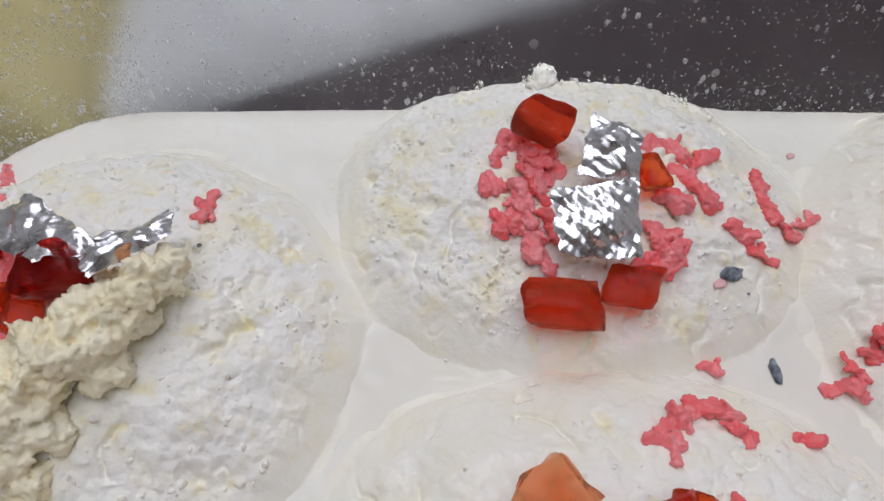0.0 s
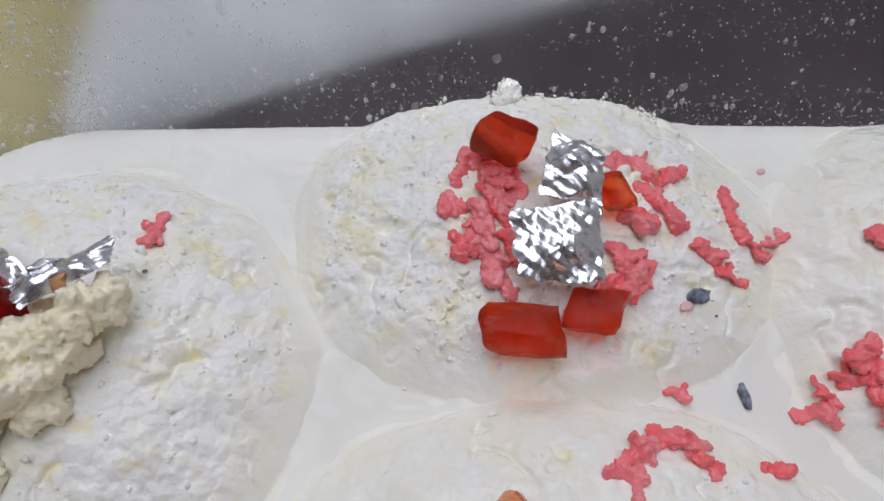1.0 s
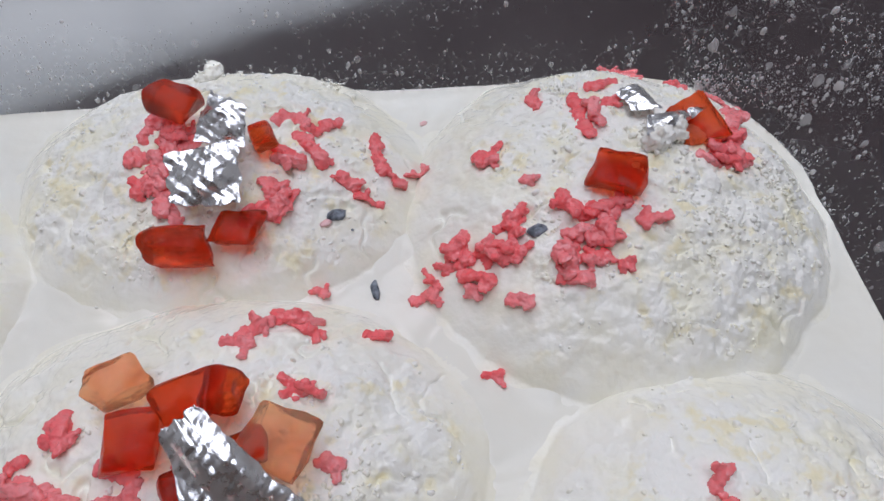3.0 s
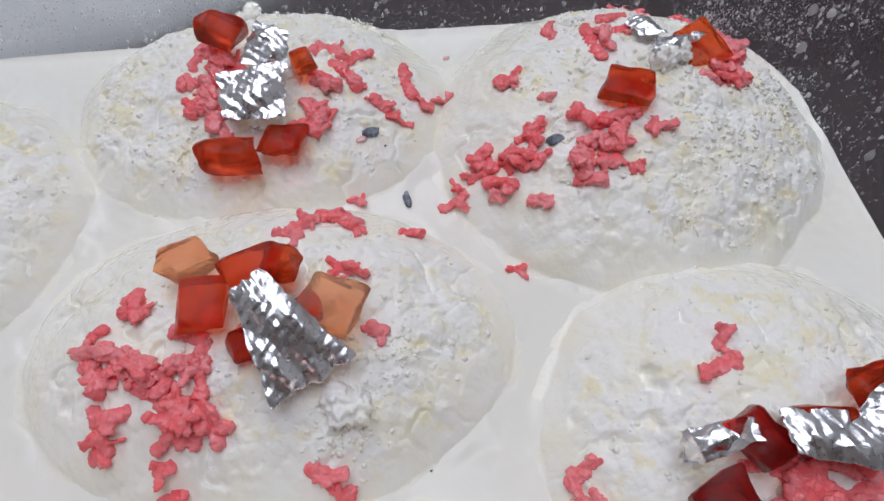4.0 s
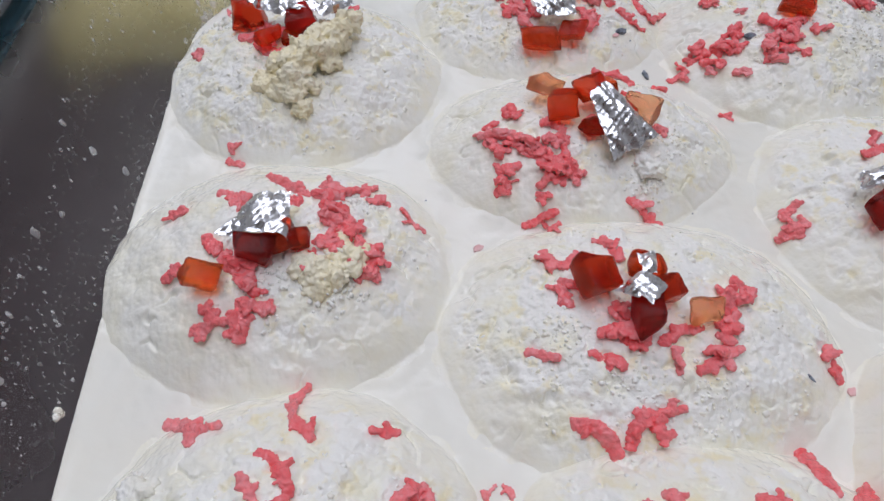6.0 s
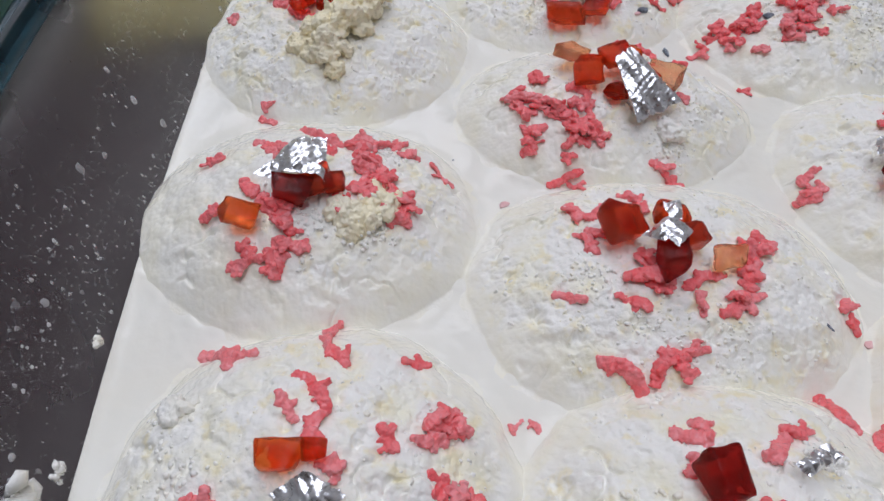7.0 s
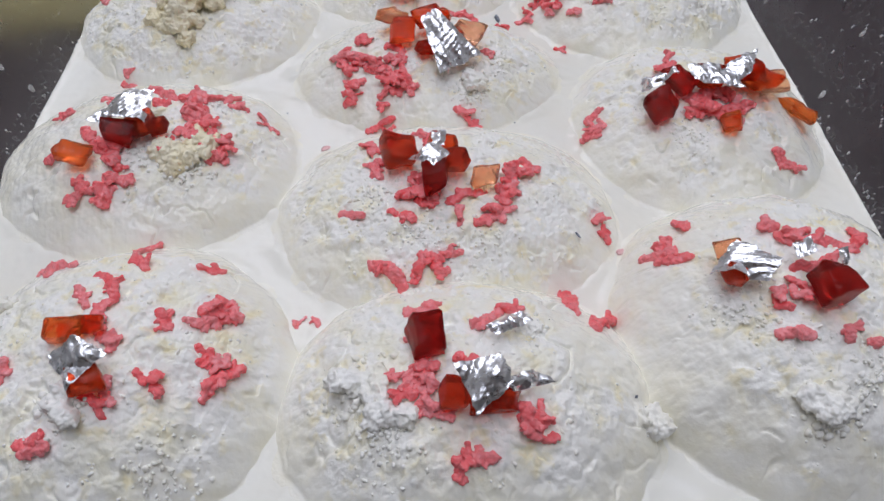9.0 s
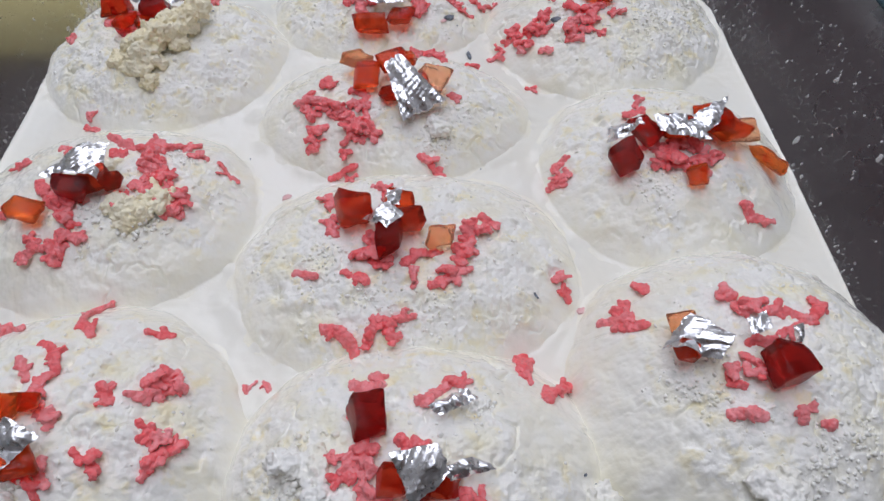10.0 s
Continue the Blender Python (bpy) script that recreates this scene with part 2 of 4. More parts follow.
# ---- the room: unseen, added to close the place and bounce the lamps' light ----
X0, X1, Y0, Y1, Z0, Z1 = -1.6, 1.6, -1.9, 1.0, -0.79, 1.75
tagged(box("floor", (X0, Y0, Z0 - 0.1), (X1, Y1, Z0), FLOOR_TILE), "stone floor of the unseen added room", "floor", kind="structure")
# unseen ceiling, left open under the added top lamp
bars = (((X0, Y0, Z1), (X1, -0.62, Z1 + 0.1)), ((X0, 0.52, Z1), (X1, Y1 + 0.12, Z1 + 0.1)), ((X0, -0.62, Z1), (-0.72, 0.52, Z1 + 0.1)), ((0.72, -0.62, Z1), (X1, 0.52, Z1 + 0.1)))
verts, faces = [], []
for lo, hi in bars:
    n = len(verts)
    verts += [(x, y, z) for z in (lo[2], hi[2]) for y in (lo[1], hi[1]) for x in (lo[0], hi[0])]
    faces += [tuple(n + i for i in f) for f in ((0, 2, 3, 1), (4, 5, 7, 6), (0, 1, 5, 4), (2, 6, 7, 3), (0, 4, 6, 2), (1, 3, 7, 5))]
tagged(solid("ceiling", verts, faces, CEILING_PAINT, shade=False), "unseen pale ceiling with an opening for the added top lamp", "ceiling", kind="structure")
for name, lo, hi in (("wall_west", (X0 - 0.1, Y0, Z0), (X0, Y1, Z1)), ("wall_east", (X1, Y0, Z0), (X1 + 0.1, Y1, Z1)), ("wall_south", (X0 - 0.1, Y0 - 0.1, Z0), (X1 + 0.1, Y0, Z1))):
    # unseen south wall, dark to darken leaf reflections and cut fill
    dark = name == "wall_south"
    tagged(box(name, lo, hi, DARK_PAINT if dark else PAINT), "unseen dark brown wall added for dark reflections and less fill" if dark else "unseen off-white wall added to bounce light", "wall", kind="structure")
# unseen wall, its square opening made for the added back lamp
wall = tagged(new("wall_north"), "unseen off-white wall with an opening for the added back lamp", "wall", kind="structure")
for lo, hi in (((X0 - 0.1, Y1, Z0), (-0.55, Y1 + 0.12, Z1)), ((0.15, Y1, Z0), (X1 + 0.1, Y1 + 0.12, Z1)), ((-0.55, Y1, Z0), (0.15, Y1 + 0.12, 0.8)), ((-0.55, Y1, 1.5), (0.15, Y1 + 0.12, Z1))):
    box("wall_section", lo, hi, PAINT, wall)

TZ = -0.031
table = tagged(new("table"), "dark brown table under the glass dish", "table")
box("tabletop", (-0.55, -0.42, TZ - 0.03), (0.6, 0.48, TZ), TABLE, table, 0.004)
for sx in (-0.5, 0.51):
    for sy in (-0.37, 0.39):
        box("leg", (sx, sy, Z0), (sx + 0.05, sy + 0.05, TZ - 0.03), TABLE, table, 0.004)


# ---- glass dish ----
HX, HY, RC = 92.5, 92.0, 25.0
CORNERS = ((-65.0, -91.0), (117.0, -91.5), (112.3, 93.0), (-65.8, 85.5))


def warp(u, v):
    """From the dish's even rectangle to its true, slightly uneven and bowed outline, in mm."""
    s, t = (u / HX + 1) / 2, (v / HY + 1) / 2
    x = (1 - s) * (1 - t) * CORNERS[0][0] + s * (1 - t) * CORNERS[1][0] + s * t * CORNERS[2][0] + (1 - s) * t * CORNERS[3][0]
    y = (1 - s) * (1 - t) * CORNERS[0][1] + s * (1 - t) * CORNERS[1][1] + s * t * CORNERS[2][1] + (1 - s) * t * CORNERS[3][1]
    return x + np.where(u < 0, 3.0, 1.5) * (u / HX) * (1 - np.clip(v / HY, -1, 1) ** 2), y + 1.5 * np.clip(v / HY, 0, 1) * (1 - np.clip(u / HX, -1, 1) ** 2)


def outline(o, n=22):
    """The dish's outline moved outwards by o mm, with rounded corners: arrays of x and y, and of the outward way."""
    r = max(RC + o, 2.0)
    xs, ys, nx, ny = [], [], [], []
    lo_y, hi_y = -HY - (0.12 * min(o, 14.0) + 0.5 * max(o - 14.0, 0.0) if o > 0 else o), HY + o
    for cx, cy, start in ((HX + o - r, hi_y - r, 0), (-HX - o + r, hi_y - r, 90), (-HX - o + r, lo_y + r, 180), (HX + o - r, lo_y + r, 270)):
        for k in range(n):
            a = radians(start + 90 * k / (n - 1))
            xs.append(cx + r * math.cos(a)); ys.append(cy + r * math.sin(a))
            nx.append(math.cos(a)); ny.append(math.sin(a))
    xs, ys, nx, ny = map(np.array, (xs, ys, nx, ny))
    gap = np.hypot(np.roll(xs, -1) - xs, np.roll(ys, -1) - ys)
    fx, fy, gx, gy = [], [], [], []
    for i in range(len(xs)):
        j = (i + 1) % len(xs)
        steps = 14 if gap[i] > 20 else 1
        for k in range(steps):
            q = k / steps
            fx.append(xs[i] + (xs[j] - xs[i]) * q); fy.append(ys[i] + (ys[j] - ys[i]) * q)
            gx.append(nx[i] + (nx[j] - nx[i]) * q); gy.append(ny[i] + (ny[j] - ny[i]) * q)
    x, y = warp(np.array(fx), np.array(fy))
    return x, y, np.array(gx), np.array(gy)


FLARE, RIM_Z = 0.45, 31.0


def shell(name, profile, mat, parent, closed=True):
    """A ring of loops (o, z) in mm; closed joins the last loop to the first."""
    verts, faces, count = [], [], 0
    for o, z in profile:
        x, y, _, _ = outline(o)
        count = len(x)
        verts += [(a * MM, b * MM, z * MM) for a, b in zip(x, y)]
    loops = len(profile)
    for k in range(loops if closed else loops - 1):
        for i in range(count):
            a, b = k * count + i, k * count + (i + 1) % count
            c, d = ((k + 1) % loops) * count + (i + 1) % count, ((k + 1) % loops) * count + i
            faces.append((a, b, c, d))
    if not closed:
        faces.append(tuple(range(count - 1, -1, -1)))
        faces.append(tuple(range((loops - 1) * count, loops * count)))
    ob = solid(name, verts, faces, mat, parent)
    bm = bmesh.new(); bm.from_mesh(ob.data)
    bmesh.ops.recalc_face_normals(bm, faces=bm.faces[:])
    bm.to_mesh(ob.data); bm.free()
    return ob


dish = tagged(new("glass_dish"), "rectangular clear glass baking dish with milk-splashed flared walls", "dish")
top = FLARE * RIM_Z
bowl = shell("bowl", [(-9, -27), (-3, -25), (-0.6, -20), (0, -12), (0.0, 0), (FLARE * 10, 10), (FLARE * 20, 20), (top, RIM_Z),
                      (top + 5, RIM_Z - 0.5), (FLARE * 20 + 4.4, 20), (FLARE * 10 + 4.2, 10), (4.0, 0), (3.4, -14), (1.0, -24), (-3, -29), (-9, -30.5)], WALL_GLASS, dish, closed=False)
rim = shell("rim", [(top - 0.6, RIM_Z + 0.1), (top - 0.4, RIM_Z + 2.2), (top + 1.6, RIM_Z + 3.6), (top + 7, RIM_Z + 3.4), (top + 10.5, RIM_Z + 1.6), (top + 10.5, RIM_Z - 1.2), (top + 8, RIM_Z - 2.2), (top + 5.3, RIM_Z - 0.8)], RIM_GLASS, dish)
tagged(rim, "dark teal thick glass rim")
for ob in (bowl, rim):
    ob.visible_shadow = False


# ---- patties ----
# Patties: centre x, y, radius x, y, crown height, all in mm over the milk.
BALLS = {
    "a": (-38, 50, 31.5, 29.5, 11), "b": (19.5, 72.5, 31.5, 25.5, 9.5), "c": (80.5, 62.5, 32.5, 32, 12),
    "d": (23.5, 26.5, 33, 23.5, 11), "e": (-38, -5, 32.5, 27, 12), "f": (27.5, -21, 35.5, 27.5, 12),
    "r": (86.5, 6.5, 28.5, 29.5, 12), "s": (89, -51, 32.5, 33, 19), "l": (-31, -57.5, 31, 28.5, 15), "m": (30, -64.5, 33, 26.5, 16),
}


def crown(x, y):
    """Height in mm of the smooth patties over the milk at a place in mm."""
    best = 0.0
    for cx, cy, rx, ry, h in BALLS.values():
        q = 1 - ((x - cx) / rx) ** 2 - ((y - cy) / ry) ** 2
        if q > 0:
            best = max(best, h * q ** 0.65)
    return best


# where the loose crumbly part lies on each patty (in radii) and how far it reaches
CRUMBLY = {"a": (0.1, 0.0, 1.2), "b": (-0.1, -0.05, 1.0), "c": (0.3, 0.0, 1.0), "d": (0.3, -0.1, 0.75), "e": (0.25, 0.0, 0.7), "f": (-0.1, -0.1, 0.92),
           "r": (-0.1, 0.1, 0.85), "s": (0.05, 0.05, 0.85), "l": (0.1, 0.0, 0.95), "m": (-0.2, 0.0, 0.85)}
STEP = 0.22
FIELDS = {}


def closed(me, bottom):
    """Give an open sheet sides and a flat bottom at a height in mm, so that it is a solid body."""
    bm = bmesh.new()
    bm.from_mesh(me)
    rim = bmesh.ops.extrude_edge_only(bm, edges=[e for e in bm.edges if e.is_boundary])["geom"]
    for v in rim:
        if isinstance(v, bmesh.types.BMVert):
            v.co.z = bottom * MM
    bmesh.ops.contextual_create(bm, geom=[e for e in bm.edges if e.is_boundary])
    bmesh.ops.recalc_face_normals(bm, faces=bm.faces[:])
    bm.to_mesh(me)
    bm.free()


def patty(key, label):
    cx, cy, rx, ry, h = BALLS[key]
    seed = 13.7 * (ord(key) - 96)
    xs, ys = np.arange(cx - rx * 1.2, cx + rx * 1.2, STEP), np.arange(cy - ry * 1.2, cy + ry * 1.2, STEP)
    x, y = np.meshgrid(xs, ys)
    q = np.hypot((x - cx) / rx, (y - cy) / ry)
    q = q * (1 + 0.06 * fbm(x / 15 + seed, y / 15, np.full_like(x, seed), 4))
    dome = np.where(q < 1, h * np.clip(1 - q * q, 0, 1) ** 0.74, -(q - 1) * 22)
    # the foot runs out into the milk
    z = 0.5 * (dome + np.sqrt(dome * dome + 1.7 ** 2)) - 0.5 - 6 * np.clip(q - 1.06, 0, 1)
    kx, ky, kr = CRUMBLY[key]
    far = np.hypot((x - cx) / rx - kx, (y - cy) / ry - ky)
    flat = np.full_like(x, seed)
    loose = smooth(-0.16, 0.2, kr - far + 0.6 * fbm(x / 8 + seed, y / 8, np.full_like(x, 3.3), 4) - 0.08) * smooth(1.0, 0.84, q)
    wob = 0.45 * fbm(x / 1.6, y / 1.6, flat + 5, 2)
    # curd grains of three sizes, clotted together
    clot = grains(x / 3.1 + wob, y / 3.1 - wob)
    mid = grains(x / 1.45 - wob, y / 1.45 + wob, 3)
    small = grains(x / 0.72 + wob, y / 0.72 + wob, 9)
    fine = 0.62 * clot + 0.55 * mid + 0.42 * small + 0.34 * flakes(x / 1.9 + wob, y / 1.9, 5)
    fine = 0.5 * (fine + 0.78 + np.sqrt((fine - 0.78) ** 2 + 0.05))
    rough = 1.7 * fbm(x / 6.0 + 3, y / 6.0, flat, 3) + fine - 1.25
    calm = 0.8 * fbm(x / 8 + seed, y / 8, flat, 2) + (1 - 0.5 * smooth(0.75, 1.0, q)) * (0.6 * fbm(x / 3.2, y / 3.2, flat, 3) + 0.3 * grains(x / 2.2 + wob, y / 2.2, 4) + 0.14 * small - 0.3)
    # dents and cracks where curd has broken away
    dent = smooth(0.30, 0.62, fbm(x / 6 + 40, y / 6, flat + 9, 3)) * 1.3 * loose
    crack = smooth(0.07, 0.0, np.abs(fbm(x / 9 + 70, y / 9, flat + 21, 3))) * smooth(0.0, 0.3, fbm(x / 7, y / 7 + 30, flat + 4, 2)) * 0.9
    z = z + smooth(1.03, 0.88, q) * (loose * 0.68 * rough + (1 - loose) * calm - dent - crack)
    # the dish wall holds the patty in
    side_x, side_y = np.clip((x - 24) / HX, -1, 1) ** 2, np.clip(y / HY, -1, 1) ** 2
    lean = 0.45 * np.clip(z, 0, None) - 0.3
    x = np.clip(x, -65.4 - 3 * (1 - side_y) - lean, 114.6 + 1.5 * (1 - side_y) - (y / 91) * 2.3 + lean)
    y = np.clip(y, -91.2 - 0.12 * lean, 89.2 + 1.5 * (1 - side_x) + (x - 24) / 89 * 3.7 + lean)
    px = x + loose * 0.34 * fbm(x / 0.9, y / 0.9, flat + 20, 2)
    py = y + loose * 0.34 * fbm(x / 0.9, y / 0.9, flat + 31, 2)
    ob, used = grid_mesh("milk_patty", np.stack([px, py, z], -1) * MM, q < 1.13, CURD)
    closed(ob.data, -9.0)
    attr = ob.data.attributes.new("wet", "FLOAT", "POINT")
    dry = np.zeros(len(ob.data.vertices), np.float32)
    dry[:used.sum()] = loose[used]
    attr.data.foreach_set("value", 1 - dry)
    FIELDS[key] = (xs[0], ys[0], z, loose, q)
    return tagged(ob, label, "sweet", "patties in the dish")


def height(x, y, key=None):
    """Top of the patties (or of the milk) in mm at a place in mm."""
    best = 0.0
    for k, (x0, y0, z, _, _) in FIELDS.items():
        if key and k != key:
            continue
        i, j = int(round((y - y0) / STEP)), int(round((x - x0) / STEP))
        if 0 <= i < z.shape[0] and 0 <= j < z.shape[1]:
            best = max(best, z[i, j])
    return best


LABELS = {
    "a": "torn creamy white milk patty with a crumbly broken flap", "b": "round white milk patty with crumbly top in milk",
    "c": "crumbly white milk patty near the dish corner", "d": "low smooth milk patty with a crumbly patch",
    "e": "wet glossy milk patty beside the dish wall", "f": "broad white milk patty between the others",
    "r": "white milk patty with wet smooth side", "s": "tall wet white milk patty close to the wall",
    "l": "white milk patty with cracked crumbly top", "m": "white milk patty with yellowish crumbly side",
}
PATTIES = {k: patty(k, LABELS[k]) for k in BALLS}


def lump(rng, size, rough=0.35, detail=1):
    """Vertices and faces of one small ragged lump round the origin, in mm."""
    bm = bmesh.new()
    bmesh.ops.create_icosphere(bm, subdivisions=detail, radius=1.0)
    co = np.array([v.co[:] for v in bm.verts])
    faces = [tuple(v.index for v in f.verts) for f in bm.faces]
    bm.free()
    off = rng.random(3) * 90
    k = 1 + rough * 2.2 * perlin(co[:, 0] * 1.7 + off[0], co[:, 1] * 1.7 + off[1], co[:, 2] * 1.7 + off[2]) + rough * (rng.random(len(co)) - 0.5)
    co = co * k[:, None] * size * (0.7 + 0.6 * rng.random(3))
    return co, faces


LUMPS = [lump(np.random.default_rng(100 + k), 1.0, 0.5) for k in range(14)]


def spin(rng):
    return np.array(Euler(rng.random(3) * 6.28).to_matrix())


def joined(name, pieces, mat, parent=None, shade=True):
    verts, faces, base = [], [], 0
    for co, fs in pieces:
        verts.append(co)
        faces += [tuple(i + base for i in f) for f in fs]
        base += len(co)
    return solid(name, np.concatenate(verts) * MM, faces, mat, parent, shade=shade)


def loose_crumbs(key, count):
    cx, cy, rx, ry, h = BALLS[key]
    rng = np.random.default_rng(ord(key))
    x0, y0, z, loose, q = FIELDS[key]
    gx, gy = np.meshgrid(np.arange(z.shape[1]) * STEP / 2.6, np.arange(z.shape[0]) * STEP / 2.6)
    patch = fbm(gx, gy, np.full_like(gx, h * 7.7), 2)
    pieces = []
    while len(pieces) < count:
        i, j = rng.integers(z.shape[0]), rng.integers(z.shape[1])
        if q[i, j] > 0.93 or loose[i, j] < rng.random() * 0.9 + 0.05 or z[i, j] < crown(x0 + j * STEP, y0 + i * STEP) - 2.5:
            continue
        co, fs = LUMPS[rng.integers(len(LUMPS))]
        if patch[i, j] < 0.02 + 0.1 * rng.random():
            continue
        size = 0.16 + 0.3 * rng.random() ** 2
        co = (co * size * (0.5 + 0.9 * rng.random(3))) @ spin(rng).T + (x0 + j * STEP, y0 + i * STEP, z[i, j] - size * 0.15)
        pieces.append((co, fs))
    return pieces


def heap(key, x, y, spread, count, size, tall=0.0, seed=0):
    """A heap of larger crumbs on a patty."""
    rng = np.random.default_rng(seed + int(abs(x * 31 + y * 17)))
    pieces = []
    for k in range(int(count * 3.2)):
        px, py = x + rng.normal() * spread * 0.5, y + rng.normal() * spread * 0.5
        s = 0.4 * size * (0.4 + 0.8 * rng.random())
        up = tall * max(0.0, 1 - math.hypot(px - x, py - y) / spread) * rng.random()
        co, fs = LUMPS[rng.integers(len(LUMPS))]
        pieces.append(((co * s) @ spin(rng).T + (px, py, height(px, py) + s * 0.15 + up), fs))
    return pieces


CRUMB_COUNT = {"a": 600, "b": 650, "c": 1000, "d": 260, "e": 200, "f": 400, "r": 220, "s": 240, "l": 220, "m": 180}
HEAPS = {
    "a": [(-58, 66, 6, 16, 1.6, 1), (-40, 44, 8, 14, 1.1, 0)], "b": [(15.4, 92.0, 2.2, 26, 0.75, 1.5), (36, 92, 2.0, 12, 0.7, 0.5), (10, 56, 6, 14, 0.9, 0)],
    "c": [(74, 83, 3, 22, 0.8, 1), (98, 78, 4, 26, 0.9, 1), (103, 62, 7, 40, 0.8, 1), (92, 52, 8, 34, 0.9, 0.5), (86, 67, 5, 20, 1.2, 1)],
    "d": [(33.5, 12.5, 5, 26, 0.9, 0.5), (40, 20, 5, 20, 0.8, 0)], "e": [(-26.7, -14.0, 5, 34, 1.2, 2), (-24, -9.5, 4, 22, 1.3, 2.5), (-36, -14, 6, 18, 1.0, 0), (-22, 5, 4, 16, 0.8, 0)],
    "f": [(22, -35, 7, 26, 0.9, 0), (12, -26, 7, 22, 0.8, 0), (34, -34, 6, 20, 0.8, 0)], "r": [(80, -6, 6, 20, 0.8, 0), (98, 12, 5, 16, 0.9, 0)],
    "s": [(84, -72, 4, 26, 1.3, 1.2), (76, -54, 7, 30, 0.9, 0.3), (92, -68, 6, 24, 1.0, 0.3), (98, -64, 5, 18, 1.0, 0.3)],
    "l": [(-32, -69, 4, 20, 1.4, 0.6), (-53, -48, 3, 18, 1.1, 0.8), (-17, -77, 6, 30, 1.0, 0.5), (-48, -60, 5, 14, 1.0, 0)],
    "m": [(12.5, -66, 6, 30, 1.3, 0.8), (16, -75, 6, 28, 1.1, 0.5), (60, -69.5, 2.5, 22, 1.0, 0.8), (40, -56, 4, 14, 1.0, 0)],
}
for key, ob in PATTIES.items():
    pieces = loose_crumbs(key, CRUMB_COUNT[key])
    for n, (x, y, spread, count, size, tall) in enumerate(HEAPS[key]):
        pieces += heap(key, x, y, spread, count, size, tall, n)
    tagged(joined("crumb_layer", pieces, CRUMB, ob), "loose white crumbs", kind="stuff")


def yellow_curd_material():
    m, nodes, links, bsdf = material("inner_curd")
    wide, fine = node(nodes, "ShaderNodeTexNoise", Scale=120.0, Detail=3.0), node(nodes, "ShaderNodeTexNoise", Scale=1400.0, Detail=5.0)
    coords(nodes, links, wide, fine)
    links.new(mixed(nodes, links, ranged(nodes, links, wide.outputs[0], 0.35, 0.7, 0, 1), (0.98, 0.925, 0.73), (0.96, 0.85, 0.53)), bsdf.inputs["Base Color"])
    bsdf.inputs["Roughness"].default_value = 0.45
    bumped(nodes, links, bsdf, fine.outputs[0], 0.4, 0.0004)
    return m


YELLOW_CURD = yellow_curd_material()
FUSED = []


def clump(name, blobs, mat, parent, label, seed):
    """Curd grains packed round blobs (x, y, z, radius, grain size) in mm, grown together into one ragged piece."""
    rng = np.random.default_rng(seed)
    pieces = []
    for x, y, z, r, grain in blobs:
        for k in range(int(7 + 9 * (r / grain) ** 1.6)):
            way = rng.normal(size=3)
            way *= r * rng.random() ** 0.4 / np.linalg.norm(way)
            co, fs = LUMPS[rng.integers(len(LUMPS))]
            size = grain * (0.55 + 0.75 * rng.random())
            at = np.array((x, y, z)) + way * (1, 1, 0.8)
            at[2] = max(at[2], height(at[0], at[1]) + 0.2 * size)
            pieces.append(((co * size) @ spin(rng).T + at, fs))
    ob = joined(name, pieces, mat, parent)
    fuse = ob.modifiers.new("fuse", "REMESH")
    fuse.mode, fuse.voxel_size, fuse.use_smooth_shade = "VOXEL", 0.00026, True
    FUSED.append(ob)
    return tagged(ob, label)


CLUMPS = (("e", -27.0, -13.5, 3.6), ("e", -23.5, -9.0, 2.6), ("e", -30.5, -10.5, 2.2), ("b", 15.4, 91.8, 1.5), ("c", 86.0, 67.0, 2.6), ("l", -32.0, -69.0, 2.6),
          ("l", -53.0, -48.0, 2.2), ("m", 12.5, -66.0, 3.2), ("m", 17.0, -73.0, 2.8), ("s", 84.0, -71.5, 3.0), ("m", 59.5, -69.0, 2.2), ("d", 35.0, 13.5, 2.8))
for n, (key, x, y, r) in enumerate(CLUMPS):
    rng = np.random.default_rng(60 + n)
    blobs = [(x + rng.normal() * r * 0.55, y + rng.normal() * r * 0.5, height(x, y) + 0.1 * r + 0.3 * r * rng.random(), r * (0.4 + 0.3 * rng.random()), 0.85) for k in range(6)]
    clump("crumb_clump", blobs, YELLOW_CURD if key == "e" else CRUMB, PATTIES[key], "fused lump of crumbly curd", 700 + n)
TORN = [(-25.5, 54.0, 13.5, 1.8, 0.9), (-27.5, 52.0, 13.8, 2.6, 1.2), (-29.0, 48.5, 13.2, 3.4, 1.3), (-32.0, 47.0, 13.2, 3.6, 1.3), (-34.5, 43.5, 13.0, 3.7, 1.3),
        (-37.0, 40.5, 12.6, 3.4, 1.3), (-38.5, 37.0, 11.5, 3.0, 1.2), (-37.5, 34.0, 10.0, 2.4, 1.0), (-35.5, 31.5, 7.5, 1.9, 0.9), (-35.0, 36.5, 9.5, 2.4, 1.0),
        (-31.0, 50.5, 12.5, 2.8, 1.1), (-41.0, 41.0, 11.0, 2.6, 1.1), (-44.0, 37.5, 9.0, 2.4, 1.0),
        (-34.5, 48.5, 11.0, 2.8, 1.2), (-37.5, 45.0, 10.5, 2.8, 1.2), (-40.5, 43.5, 9.5, 2.6, 1.1), (-31.0, 43.0, 10.5, 2.4, 1.1), (-41.0, 36.0, 9.0, 2.6, 1.1)]
clump("torn_piece", TORN, YELLOW_CURD, PATTIES["a"], "yellowish crumbly torn flap", 777)

